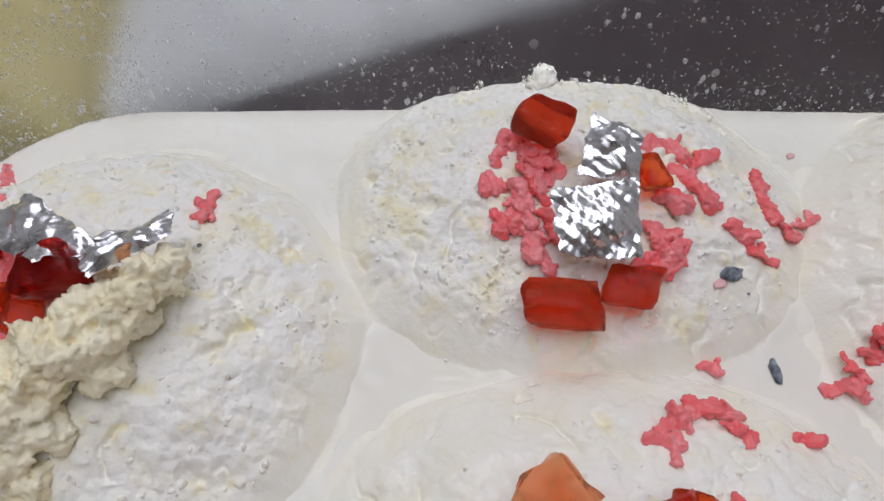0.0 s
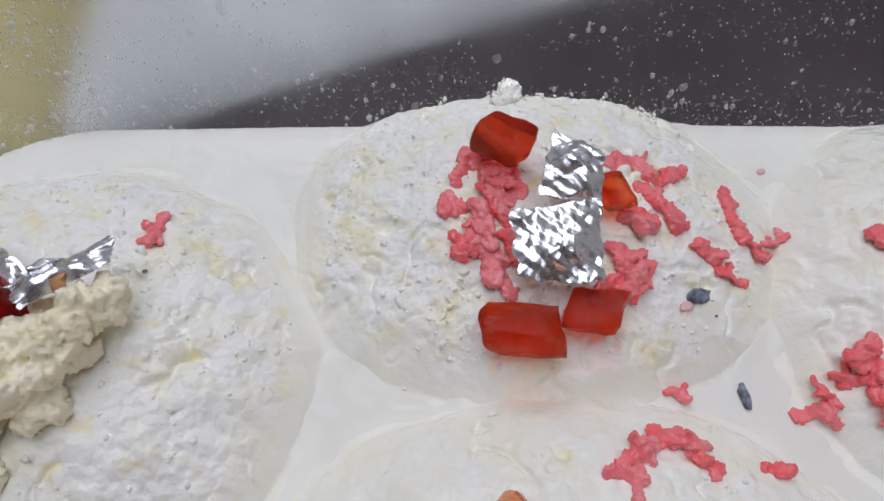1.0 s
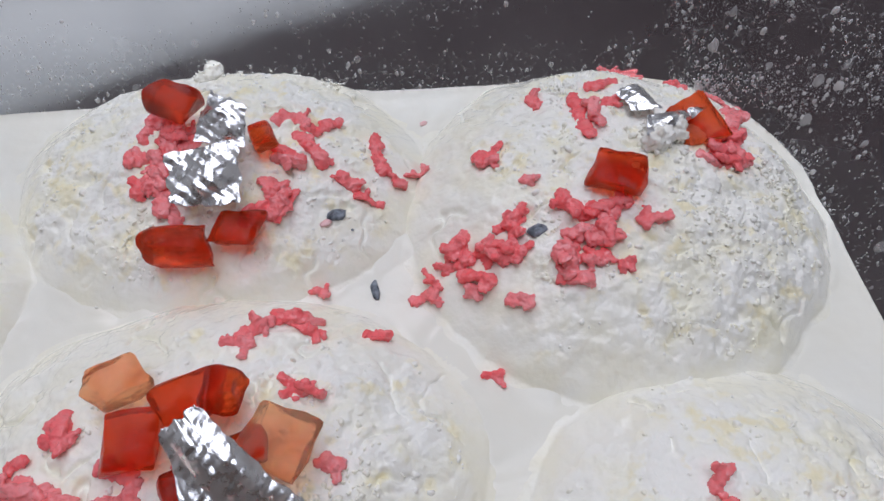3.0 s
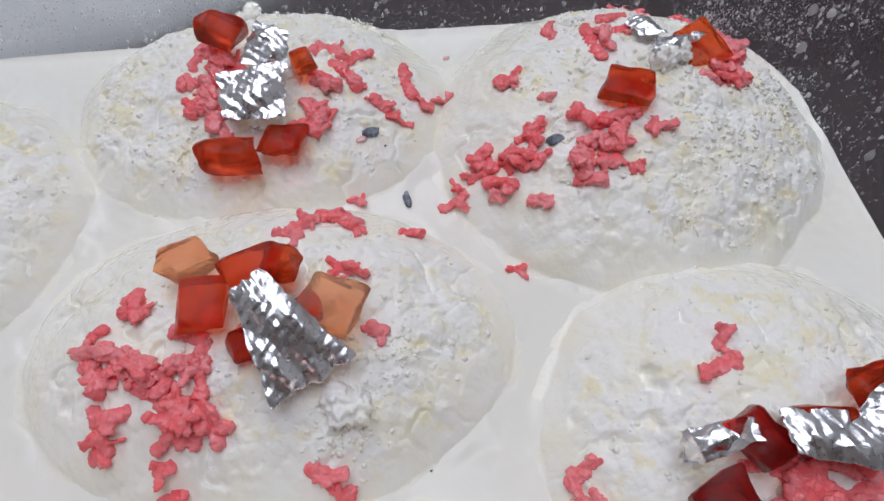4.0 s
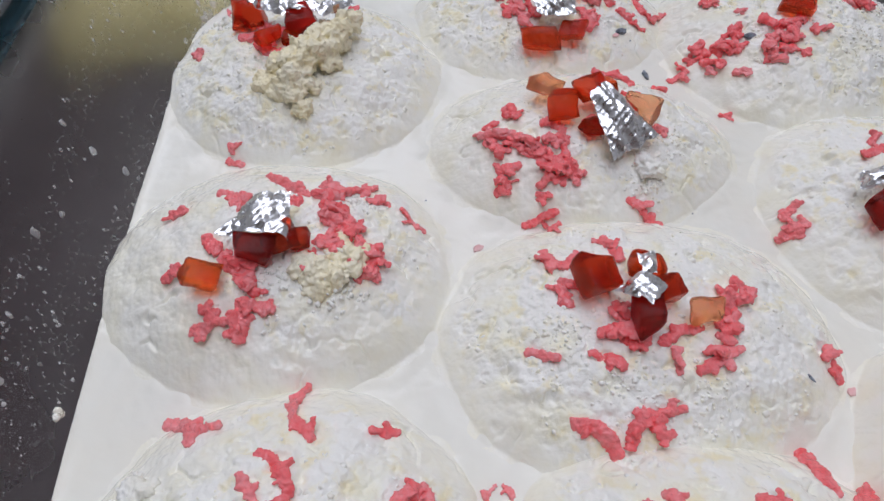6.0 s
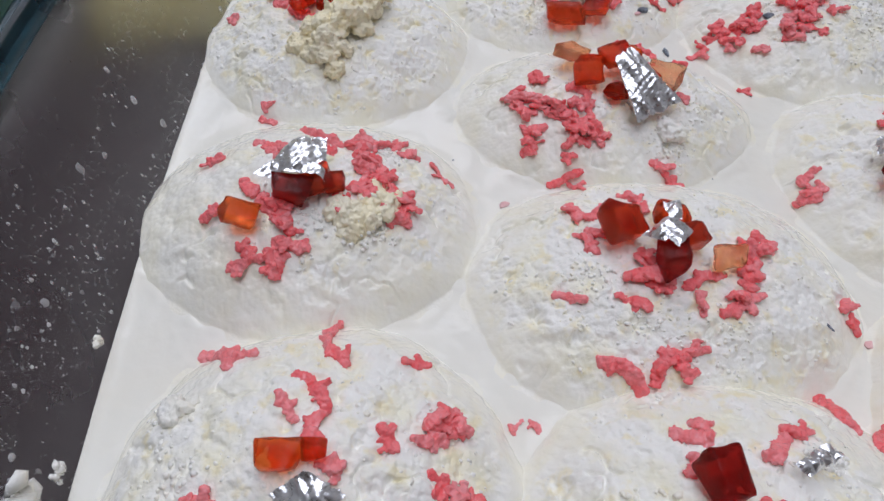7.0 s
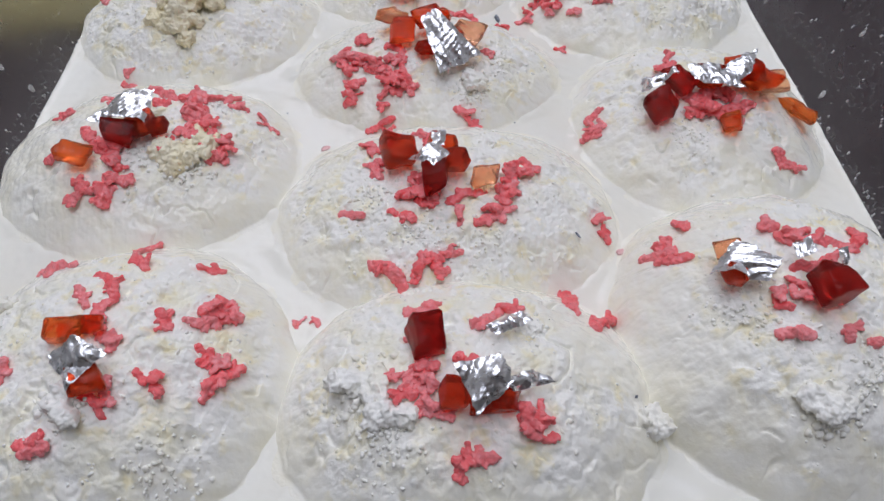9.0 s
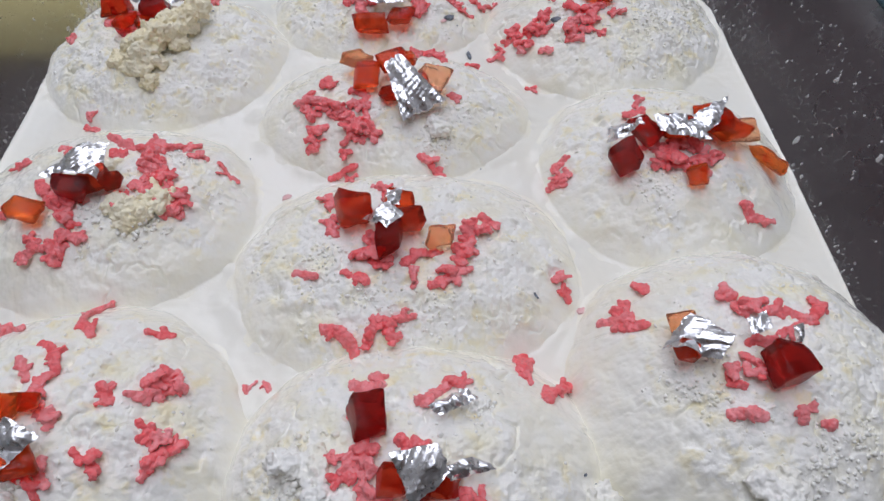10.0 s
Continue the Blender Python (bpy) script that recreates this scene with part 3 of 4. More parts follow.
# ---- milk ----
def milk():
    n = 0.55
    us, vs = np.arange(-HX, HX + n, n), np.arange(-HY, HY + n, n)
    u, v = np.meshgrid(np.clip(us, -HX, HX), np.clip(vs, -HY, HY))
    inset = 0.12
    ax, ay = HX - inset - RC, HY - inset - RC
    dx, dy = np.clip(np.abs(u) - ax, 0, None), np.clip(np.abs(v) - ay, 0, None)
    d = np.hypot(dx, dy)
    k = np.where(d > RC, RC / np.maximum(d, 1e-6), 1.0)
    u = np.sign(u) * (np.minimum(np.abs(u), ax) + dx * k)
    v = np.sign(v) * (np.minimum(np.abs(v), ay) + dy * k)
    edge = RC - np.minimum(d, RC)
    inner = np.minimum(ax + RC - np.abs(u), ay + RC - np.abs(v))
    edge = np.where((dx > 0) & (dy > 0), edge, np.minimum(inner, 30))
    x, y = warp(u, v)
    near = np.full_like(x, 9.0)
    for cx, cy, rx, ry, h in BALLS.values():
        near = np.minimum(near, (np.hypot((x - cx) / rx, (y - cy) / ry) - 1) * min(rx, ry))
    flat = np.zeros_like(x)
    z = 0.6 * np.exp(-edge / 0.8) + 0.5 * np.exp(-np.clip(near - 0.6, 0, None) / 1.3) * smooth(-0.1, 0.3, fbm(x / 9 + 4, y / 9, flat + 5, 2)) + 0.16 * fbm(x / 11, y / 11, flat, 2) + 0.10 * fbm(x / 3, y / 3, flat + 7, 2)
    z += 0.18 * smooth(0.10, 0.0, np.abs(fbm(x / 13 + 9, y / 13, flat + 2, 2))) * np.exp(-np.clip(near, 0, None) / 3.0)
    ob, _ = grid_mesh("milk", np.stack([x, y, z], -1) * MM, near > -5.0, MILK)
    # the body of the milk under its surface
    x, y, _, _ = outline(-0.3)
    low = shell("milk_depth", [(-9.5, -26), (-3.6, -24.5), (-1.0, -19.5), (-0.3, -12), (-0.3, -0.6)], MILK, ob, closed=False)
    return tagged(ob, "cream-coloured sweet milk round the patties", "milk")


milk()

# ---- toppings ----
SHRED_RNG = np.random.default_rng(5)
PLACED, SHREDS = [], []


def strand(rng, path, r, sides=12):
    """A ragged grated strand along a path in mm: vertices and faces."""
    rings = len(path)
    way = np.gradient(path, axis=0)
    way /= np.maximum(np.linalg.norm(way, axis=1), 1e-6)[:, None]
    side = np.cross(way, (0, 0, 1))
    side /= np.maximum(np.linalg.norm(side, axis=1), 1e-6)[:, None]
    up = np.cross(side, way)
    o = rng.random(3) * 50
    wide, high, roll = 1.05 + 0.5 * rng.random(), 0.5 + 0.3 * rng.random(), rng.normal() * 0.5
    verts = []
    for k in range(rings):
        t = k / (rings - 1)
        end = max(0.0, 1 - abs(2 * t - 1) ** 9) ** 0.5
        for s in range(sides):
            a = 2 * math.pi * s / sides
            ca, sa = math.cos(a), math.sin(a)
            box_k = 1 / max(abs(ca), abs(sa)) ** 0.45
            p, q = ca * wide * box_k, sa * high * box_k
            verts.append(path[k] + (side[k] * (p * math.cos(roll) - q * math.sin(roll)) + up[k] * (p * math.sin(roll) + q * math.cos(roll))) * r * (0.3 + 0.7 * end))
    verts, centre = np.array(verts), np.repeat(path, sides, 0)
    n1 = fbm(verts[:, 0] / 1.7 + o[0], verts[:, 1] / 1.7 + o[1], verts[:, 2] / 1.7 + o[2], 2)
    n2 = fbm(verts[:, 0] / 0.5 + o[1], verts[:, 1] / 0.5, verts[:, 2] / 0.5, 2)
    verts = centre + (verts - centre) * (1.0 + 0.65 * n1 + 0.6 * n2)[:, None]
    faces = [(k * sides + s, k * sides + (s + 1) % sides, (k + 1) * sides + (s + 1) % sides, (k + 1) * sides + s) for k in range(rings - 1) for s in range(sides)]
    faces += [tuple(range(sides - 1, -1, -1)), tuple(range((rings - 1) * sides, rings * sides))]
    return verts, faces


def pink_shreds(rows):
    """Grated pink shreds: three places each in mm, lying on what is under them."""
    rng = SHRED_RNG
    more = []
    for row in rows:
        close = sum(1 for o in rows if math.hypot(o[2] - row[2], o[3] - row[3]) < 5.0)
        if close > 2 and height(row[2], row[3]) > 4.0 and rng.random() < 0.75:
            a = rng.random() * 6.28
            shift = np.array((math.cos(a), math.sin(a)) * 3) * (0.7 + 0.8 * rng.random())
            mid = np.array((row[2], row[3]) * 3)
            more.append(tuple(mid + (np.array(row) - mid) * 0.8 + shift))
    for x0, y0, x1, y1, x2, y2 in list(rows) + more:
        length = math.hypot(x1 - x0, y1 - y0) + math.hypot(x2 - x1, y2 - y1)
        r = 0.5 + 0.22 * rng.random() + min(0.18, 0.03 * length)
        r *= 0.78 if height(x1, y1) < 2.5 else 1.0
        stack = min(1.8, 0.45 * sum(1 for p in PLACED if math.hypot(p[0] - x1, p[1] - y1) < 2.4))
        PLACED.append((x1, y1))
        ends = np.array([(x0, y0), (2 * x1 - 0.5 * (x0 + x2), 2 * y1 - 0.5 * (y0 + y2)), (x2, y2)])
        out = ends[2] - ends[0]
        out = out / max(np.linalg.norm(out), 0.3) * r * 0.75
        ends[0] -= out
        ends[2] += out
        rings = max(12, int(length * 4) + 10)
        t = np.linspace(0, 1, rings)[:, None]
        flat = (1 - t) ** 2 * ends[0] + 2 * t * (1 - t) * ends[1] + t * t * ends[2]
        flat = flat + 0.22 * np.stack([perlin(flat[:, 0] / 1.3, flat[:, 1] / 1.3, np.full(rings, 4.4)), perlin(flat[:, 0] / 1.3, flat[:, 1] / 1.3, np.full(rings, 9.1))], -1)
        hs = np.array([height(p[0], p[1]) for p in flat])
        hs = np.convolve(np.pad(hs, 2, mode="edge"), np.ones(5) / 5, mode="valid")
        path = np.column_stack([flat, hs + r * 0.42 + stack + 0.3 * np.sin(np.linspace(0, 6, rings) + rng.random() * 6)])
        pieces = [strand(rng, path, r)]
        for n in range(rng.integers(2, 5) if height(x1, y1) > 2.5 else 2):
            at = path[rng.integers(rings // 5, rings - rings // 5)]
            a, far = rng.random() * 6.28, 1.1 + 1.7 * rng.random()
            tip = at + np.array((math.cos(a) * far, math.sin(a) * far, 0.5 * rng.normal()))
            tip[2] = max(tip[2], height(tip[0], tip[1]) + 0.25)
            pieces.append(strand(rng, at + (tip - at) * np.linspace(0, 1, 9)[:, None], r * (0.55 + 0.4 * rng.random()), 9))
        origin = np.array([x1, y1, float(hs[rings // 2])])
        ob = joined("pink_shred", [(v - origin, f) for v, f in pieces], PINK)
        ob.location = origin * MM
        fuse = ob.modifiers.new("fuse", "REMESH")
        fuse.mode, fuse.voxel_size, fuse.use_smooth_shade = "VOXEL", 0.00017, True
        SHREDS.append(ob)
        tagged(ob, "pink grated coconut shred lying in the milk" if origin[2] < 1.6 else "pink grated coconut shred on a white milk patty", "topping", "pink shreds")


FRUITS = []


def fruit_pieces(rows):
    """Candied fruit cubes: middle x, y, z, width and depth in mm, turn in degrees, tone."""
    for x, y, z, w, d, turn, tone in rows:
        rng = np.random.default_rng(int(abs(x * 91 + y * 57)))
        floor_z = height(x, y)
        w, d = w * 0.86, d * 0.8
        tall = min(max(1.7 * (z - floor_z) + 0.4, 0.45 * min(w, d)), 0.75 * max(w, d))
        if tone >= 0.15:
            tall, w, d = tall * (0.5 if tone > 0.7 else 0.72), w * 1.1, d * 1.1
        bm = bmesh.new()
        bmesh.ops.create_cube(bm, size=1.0)
        for v in bm.verts:
            v.co = Vector([c * s * (0.72 + 0.42 * rng.random()) + (rng.random() - 0.5) * 0.26 * s for c, s in zip(v.co, (w, d, tall))])
        bmesh.ops.bevel(bm, geom=bm.edges[:], offset=(0.14 if tone < 0.2 else 0.3) * min(w, d, tall), segments=2, affect="EDGES", profile=0.6)
        bmesh.ops.triangulate(bm, faces=bm.faces[:])
        bmesh.ops.subdivide_edges(bm, edges=bm.edges[:], cuts=2, use_grid_fill=True)
        co = np.array([v.co[:] for v in bm.verts])
        o = rng.random(3) * 40
        k = 0.11 * max(w, d) * fbm(co[:, 0] / 3.0 + o[0], co[:, 1] / 3.5 + o[1], co[:, 2] / 3.5 + o[2], 3)
        out = co / np.maximum(np.linalg.norm(co, axis=1), 1e-6)[:, None]
        co = co + out * k[:, None]
        for v, c in zip(bm.verts, co):
            v.co = Vector(c) * MM
        me = bpy.data.meshes.new("candied_fruit")
        bm.to_mesh(me); bm.free()
        me.polygons.foreach_set("use_smooth", [True] * len(me.polygons))
        me.set_sharp_from_angle(angle=radians(26))
        me.materials.append(JELLY[int(round(tone * 10))])
        ob = new("candied_fruit", me)
        lean = (rng.random(2) - 0.5) * 34
        ob.matrix_world = pose(x * MM, y * MM, max(z, floor_z + tall * 0.42) * MM, lean[0], lean[1], turn)
        FRUITS.append((x, y, 0.36 * min(w, d), ob.location.z / MM + 0.5 * tall))
        colour = "deep red" if tone < 0.12 else "orange red" if tone < 0.5 else "pale orange"
        tagged(ob, colour + " translucent candied fruit cube on a milk patty", "topping", "candied fruit cubes")


def silver_leaf(a, b, c, d):
    """A crumpled leaf between four corners in mm, going round."""
    a, b, c, d = map(np.array, (a, b, c, d))
    n = 100
    rng = np.random.default_rng(int(abs(a[0] * 77 + a[1] * 31)))
    s, t = np.meshgrid(np.linspace(0, 1, n), np.linspace(0, 1, n))
    o = rng.random(4) * 60
    # ragged edges
    s2 = s + 0.07 * fbm(t * 4 + o[0], s * 1.2, np.full_like(s, o[1]), 3) * np.abs(2 * s - 1)
    t2 = t + 0.07 * fbm(s * 4 + o[2], t * 1.2, np.full_like(s, o[3]), 3) * np.abs(2 * t - 1)
    p = (a[None, None] * ((1 - s2) * (1 - t2))[..., None] + b * (s2 * (1 - t2))[..., None] + c * (s2 * t2)[..., None] + d * ((1 - s2) * t2)[..., None])
    size = max(np.linalg.norm(b - a), np.linalg.norm(d - a), np.linalg.norm(c - b))
    normal = np.cross(b - a, d - a)
    normal /= np.linalg.norm(normal)
    if normal[2] < 0:
        normal = -normal
    flat = np.full_like(s, o[0])
    x, y = p[..., 0], p[..., 1]
    # straight sharp folds in many directions, from broad to fine
    wx, wy = x + 0.5 * perlin(x / 5, y / 5, flat + 3), y + 0.5 * perlin(x / 5, y / 5, flat + 7)
    fold = np.zeros_like(x)
    for k in range(7):
        way, far = rng.random() * 3.14, 9.0 * 0.72 ** k * (0.8 + 0.4 * rng.random())
        wave = (wx * math.cos(way) + wy * math.sin(way)) / far + rng.random()
        fold += 0.15 * far * (np.abs(wave % 1 - 0.5) - 0.25) * (0.5 + rng.random())
    bulge = fold + math.sqrt(size / 10) * 1.1 * (np.sin(np.pi * s) * np.sin(np.pi * t) - 0.7)
    p = p + normal * bulge[..., None]
    p[..., 0] += 0.25 * fbm(x / 1.5, y / 1.5, flat + 8, 2); p[..., 1] += 0.25 * fbm(x / 1.5, y / 1.5, flat + 14, 2)
    ground = np.array([[height(q[0], q[1]) for q in row] for row in p])
    # the leaf drapes over the fruit under it
    for fx, fy, reach, top in FRUITS:
        over = top - 1.1 * np.clip(np.hypot(p[..., 0] - fx, p[..., 1] - fy) - reach, 0, None)
        ground = np.maximum(ground, np.minimum(over, p[..., 2] + 3.0))
    p[..., 2] = np.maximum(p[..., 2], ground + 0.25 + 0.5 * (fold - fold.min()) * (p[..., 2] < ground))
    ob, _ = grid_mesh("silver_leaf", p * MM, np.ones((n, n), bool), LEAF)
    thick = ob.modifiers.new("thickness", "SOLIDIFY")
    thick.thickness = 0.00006
    tagged(ob, "crumpled shiny edible silver leaf on fruit cubes", "topping", "silver leaves")


pink_shreds([(7.6, 69.2, 8.8, 69.5, 10.0, 69.9), (9.2, 73.3, 11.3, 77.0, 12.7, 77.4), (11.3, 76.0, 13.0, 74.6, 14.8, 73.1), (12.7, 72.3, 14.0, 69.8, 15.3, 67.4), (12.0, 69.8, 12.7, 67.9, 13.3, 65.9), (10.1, 63.1, 11.0, 64.5, 12.0, 65.9), (13.4, 64.5, 15.0, 61.7, 15.6, 58.4), (15.3, 65.9, 16.3, 64.1, 17.3, 62.4), (11.3, 67.5, 12.5, 65.6, 13.7, 63.7), (14.7, 71.4, 16.1, 71.8, 17.5, 72.3), (13.0, 75.0, 14.8, 74.7, 16.5, 74.5), (28.4, 76.7, 31.5, 78.3, 32.6, 75.5), (32.7, 76.0, 36.2, 76.7, 37.2, 78.0), (31.7, 74.4, 34.2, 71.3, 35.6, 68.4), (27.8, 72.1, 30.4, 69.9, 33.1, 68.7)])
pink_shreds([(28.9, 68.6, 31.0, 68.3, 33.0, 67.9), (27.2, 65.0, 28.8, 63.8, 29.0, 61.7), (32.2, 63.5, 30.7, 61.3, 29.6, 59.2), (27.0, 60.9, 27.6, 60.3, 28.3, 59.7), (43.8, 76.6, 43.9, 72.0, 45.4, 69.2), (45.4, 69.2, 46.6, 68.5, 47.8, 67.8), (48.3, 69.9, 49.9, 70.8, 51.6, 71.6), (38.3, 67.0, 39.5, 66.3, 40.8, 65.7), (40.6, 64.2, 42.3, 63.9, 44.0, 63.7), (33.8, 50.4, 35.0, 50.6, 36.1, 50.8), (31.9, 44.8, 32.8, 43.1, 36.1, 43.8), (28.6, 42.4, 29.3, 42.4, 30.1, 42.5), (34.8, 41.0, 35.7, 40.8, 36.7, 40.6), (25.6, 39.7, 26.9, 39.0, 28.3, 38.4), (43.7, 41.4, 44.1, 41.4, 44.5, 41.3)])
pink_shreds([(-26.0, 63.2, -26.4, 66.0, -26.5, 68.8)])
pink_shreds([(83.7, 91.9, 86.9, 93.2, 91.7, 92.5), (79.3, 82.3, 81.3, 83.9, 83.2, 85.5), (75.4, 79.5, 75.2, 73.8, 75.6, 68.6), (76.6, 76.0, 77.0, 73.5, 77.4, 71.0), (84.2, 94.7, 87.7, 94.6, 91.2, 94.6), (80.7, 78.3, 81.2, 77.1, 81.7, 75.8), (68.9, 81.1, 69.3, 80.0, 69.7, 78.8), (58.7, 68.6, 60.1, 69.0, 61.6, 69.4), (59.3, 67.2, 60.5, 67.1, 61.6, 67.0), (65.4, 62.2, 65.9, 62.1, 66.3, 62.0), (69.7, 58.4, 70.4, 56.1, 71.9, 55.9), (61.3, 55.0, 62.9, 56.0, 64.4, 57.0), (61.8, 56.2, 62.5, 54.6, 63.2, 53.0), (53.2, 51.9, 54.9, 51.6, 56.7, 51.2), (54.8, 55.0, 55.4, 53.2, 56.0, 51.4)])
pink_shreds([(56.1, 53.0, 58.5, 52.0, 60.9, 51.0), (55.2, 50.1, 57.2, 48.9, 59.2, 47.7), (59.0, 53.4, 59.9, 51.9, 60.8, 50.3), (56.5, 47.9, 56.3, 47.5, 56.1, 47.0), (60.8, 50.3, 61.9, 50.5, 63.0, 50.7), (53.9, 52.8, 54.7, 53.4, 55.5, 54.0), (68.3, 48.4, 69.4, 49.4, 70.6, 50.4), (70.2, 52.0, 72.0, 52.2, 73.8, 52.5), (71.9, 54.3, 75.0, 55.3, 78.0, 55.6), (67.7, 46.3, 69.2, 46.0, 70.7, 45.6), (71.1, 48.8, 72.7, 48.7, 74.2, 48.6), (72.1, 51.0, 73.5, 50.9, 74.9, 50.8), (69.0, 49.1, 69.2, 47.6, 69.3, 46.1), (74.8, 54.0, 74.5, 52.1, 74.1, 50.1), (79.4, 53.0, 80.5, 53.1, 81.6, 53.1)])
pink_shreds([(75.9, 47.0, 76.6, 47.0, 77.3, 47.0), (61.1, 44.9, 62.4, 44.5, 63.7, 44.1), (48.2, 48.4, 49.9, 48.7, 51.6, 48.9), (50.6, 50.5, 51.1, 50.4, 51.6, 50.3), (57.2, 36.6, 58.5, 36.6, 59.7, 36.6), (94.7, 87.0, 95.7, 86.3, 96.8, 85.6), (101.2, 87.5, 102.2, 86.8, 103.2, 86.2), (102.3, 84.9, 104.9, 84.7, 107.5, 84.5), (104.4, 82.3, 101.6, 76.7, 98.8, 71.2), (100.6, 77.1, 103.1, 78.7, 105.7, 80.3), (94.2, 68.6, 96.4, 69.2, 98.6, 69.8), (92.3, 63.7, 95.7, 64.1, 99.1, 64.5), (93.6, 66.1, 95.7, 66.0, 97.7, 65.9), (99.2, 70.0, 98.2, 68.4, 97.2, 66.9)])
pink_shreds([(6.6, 29.8, 8.0, 28.5, 9.4, 27.2), (8.0, 30.9, 8.3, 28.7, 8.7, 26.5), (0.4, 23.8, 5.8, 22.9, 9.0, 21.5), (2.2, 25.4, 3.4, 25.6, 4.6, 25.7), (3.5, 22.6, 4.5, 20.6, 5.5, 18.5), (6.1, 20.5, 8.0, 19.8, 10.0, 19.1), (9.8, 21.4, 11.3, 20.0, 12.9, 18.7), (10.8, 17.6, 12.3, 16.4, 13.8, 15.2), (14.2, 20.0, 16.0, 20.1, 17.8, 20.3), (15.7, 18.3, 17.1, 18.6, 18.5, 18.8), (13.1, 14.6, 14.8, 14.1, 16.6, 13.6), (14.5, 15.8, 16.2, 14.9, 18.0, 14.1), (14.5, 12.0, 15.9, 11.5, 17.3, 11.1), (12.3, 8.7, 13.4, 8.9, 14.4, 9.0), (17.3, 14.2, 18.6, 12.5, 20.0, 10.9)])
pink_shreds([(4.2, 11.1, 5.0, 11.2, 5.8, 11.4), (4.7, 14.6, 6.7, 14.9, 8.8, 15.2), (5.1, 13.3, 5.8, 12.3, 6.6, 11.2), (13.9, 23.9, 15.8, 23.3, 17.6, 22.6), (17.1, 19.6, 17.5, 18.2, 17.9, 16.7), (12.4, 11.0, 13.5, 11.5, 14.5, 12.0), (9.3, 5.2, 12.3, 5.6, 15.6, 6.2), (13.6, 4.9, 14.4, 2.6, 15.3, 0.4), (29.9, 7.8, 31.2, 7.2, 32.4, 6.5), (32.4, 6.5, 33.9, 4.6, 35.4, 2.6), (32.4, 33.7, 34.0, 32.6, 35.5, 31.6), (34.7, 32.1, 35.8, 31.7, 37.0, 31.2), (37.0, 23.3, 38.3, 23.2, 39.6, 23.1), (22.5, 23.8, 23.2, 23.0, 24.0, 22.1)])
pink_shreds([(-40.9, 12.8, -36.2, 8.5, -31.6, 5.4), (-30.7, 5.5, -28.3, 5.1, -25.9, 4.7), (-48.7, 7.0, -45.8, 5.7, -42.9, 4.5), (-45.4, 3.2, -44.0, 3.5, -42.7, 3.7), (-35.9, 3.5, -34.7, 3.2, -33.5, 2.9), (-29.2, 2.6, -26.8, 1.9, -24.4, 1.2), (-29.4, 8.3, -27.8, 7.7, -26.3, 7.1), (-26.1, 6.3, -23.1, 8.3, -20.0, 10.4), (-28.6, -1.4, -26.7, -1.8, -24.9, -2.2), (-25.9, -1.1, -24.0, -2.0, -22.1, -2.9), (-29.6, -6.3, -27.5, -5.5, -25.4, -4.7), (-24.5, -4.6, -23.2, -4.9, -21.8, -5.3), (-31.9, -8.6, -30.5, -9.1, -29.2, -9.5), (-32.3, -11.7, -30.7, -11.1, -29.0, -10.5), (-22.3, -8.6, -21.1, -7.9, -19.9, -7.1)])
pink_shreds([(-23.0, -10.8, -20.8, -11.4, -18.6, -12.0), (-21.7, -6.4, -19.9, -7.1, -18.1, -7.8), (-20.5, -10.4, -19.4, -9.7, -18.4, -8.9), (-24.2, -7.9, -23.1, -9.8, -22.1, -11.6), (-48.9, -4.8, -47.5, -6.6, -46.1, -8.4), (-45.0, -9.5, -42.4, -11.6, -39.8, -13.7), (-40.6, -13.6, -39.6, -15.0, -38.5, -16.4), (-42.9, -10.7, -41.1, -11.2, -39.2, -11.8), (-54.7, -12.2, -53.7, -11.4, -52.6, -10.6), (-19.5, 6.6, -18.5, 6.1, -17.5, 5.6), (-14.6, 5.3, -13.0, 3.7, -11.5, 2.1), (-41.4, -17.2, -40.9, -19.6, -40.4, -22.1), (-40.0, -18.1, -37.8, -18.5, -35.6, -18.9), (-47.8, -18.5, -46.4, -19.0, -45.0, -19.5), (-49.2, -21.5, -47.4, -21.3, -45.6, -21.1)])
pink_shreds([(-46.6, -20.2, -44.8, -20.5, -43.1, -20.8), (-42.3, -19.6, -41.7, -21.6, -41.1, -23.6), (-56.8, 2.0, -55.6, 2.4, -54.4, 2.8), (-52.5, -34.7, -48.7, -36.9, -45.0, -39.0), (-46.3, -39.7, -45.0, -39.0, -43.7, -38.2), (-29.5, -29.6, -30.9, -34.1, -30.1, -38.5), (-30.1, -38.5, -28.6, -39.9, -27.1, -41.3), (-18.6, -39.5, -16.6, -39.2, -14.7, -38.8)])
pink_shreds([(-59.9, 76.0, -54.9, 66.4, -49.9, 56.8), (-51.3, 52.1, -48.4, 52.9, -45.5, 53.6), (-46.0, 49.9, -44.5, 48.0, -43.0, 46.1), (-44.2, 46.2, -42.2, 44.9, -40.3, 43.5), (-42.6, 39.4, -41.9, 38.1, -41.2, 36.7), (-44.4, 54.4, -42.3, 52.7, -40.3, 51.0), (-62.3, 52.0, -61.6, 51.6, -60.9, 51.2), (-51.6, 26.2, -51.3, 25.4, -51.1, 24.7), (-51.5, 22.9, -50.9, 22.7, -50.3, 22.6), (-47.2, 56.0, -45.4, 52.8, -43.5, 49.5)])
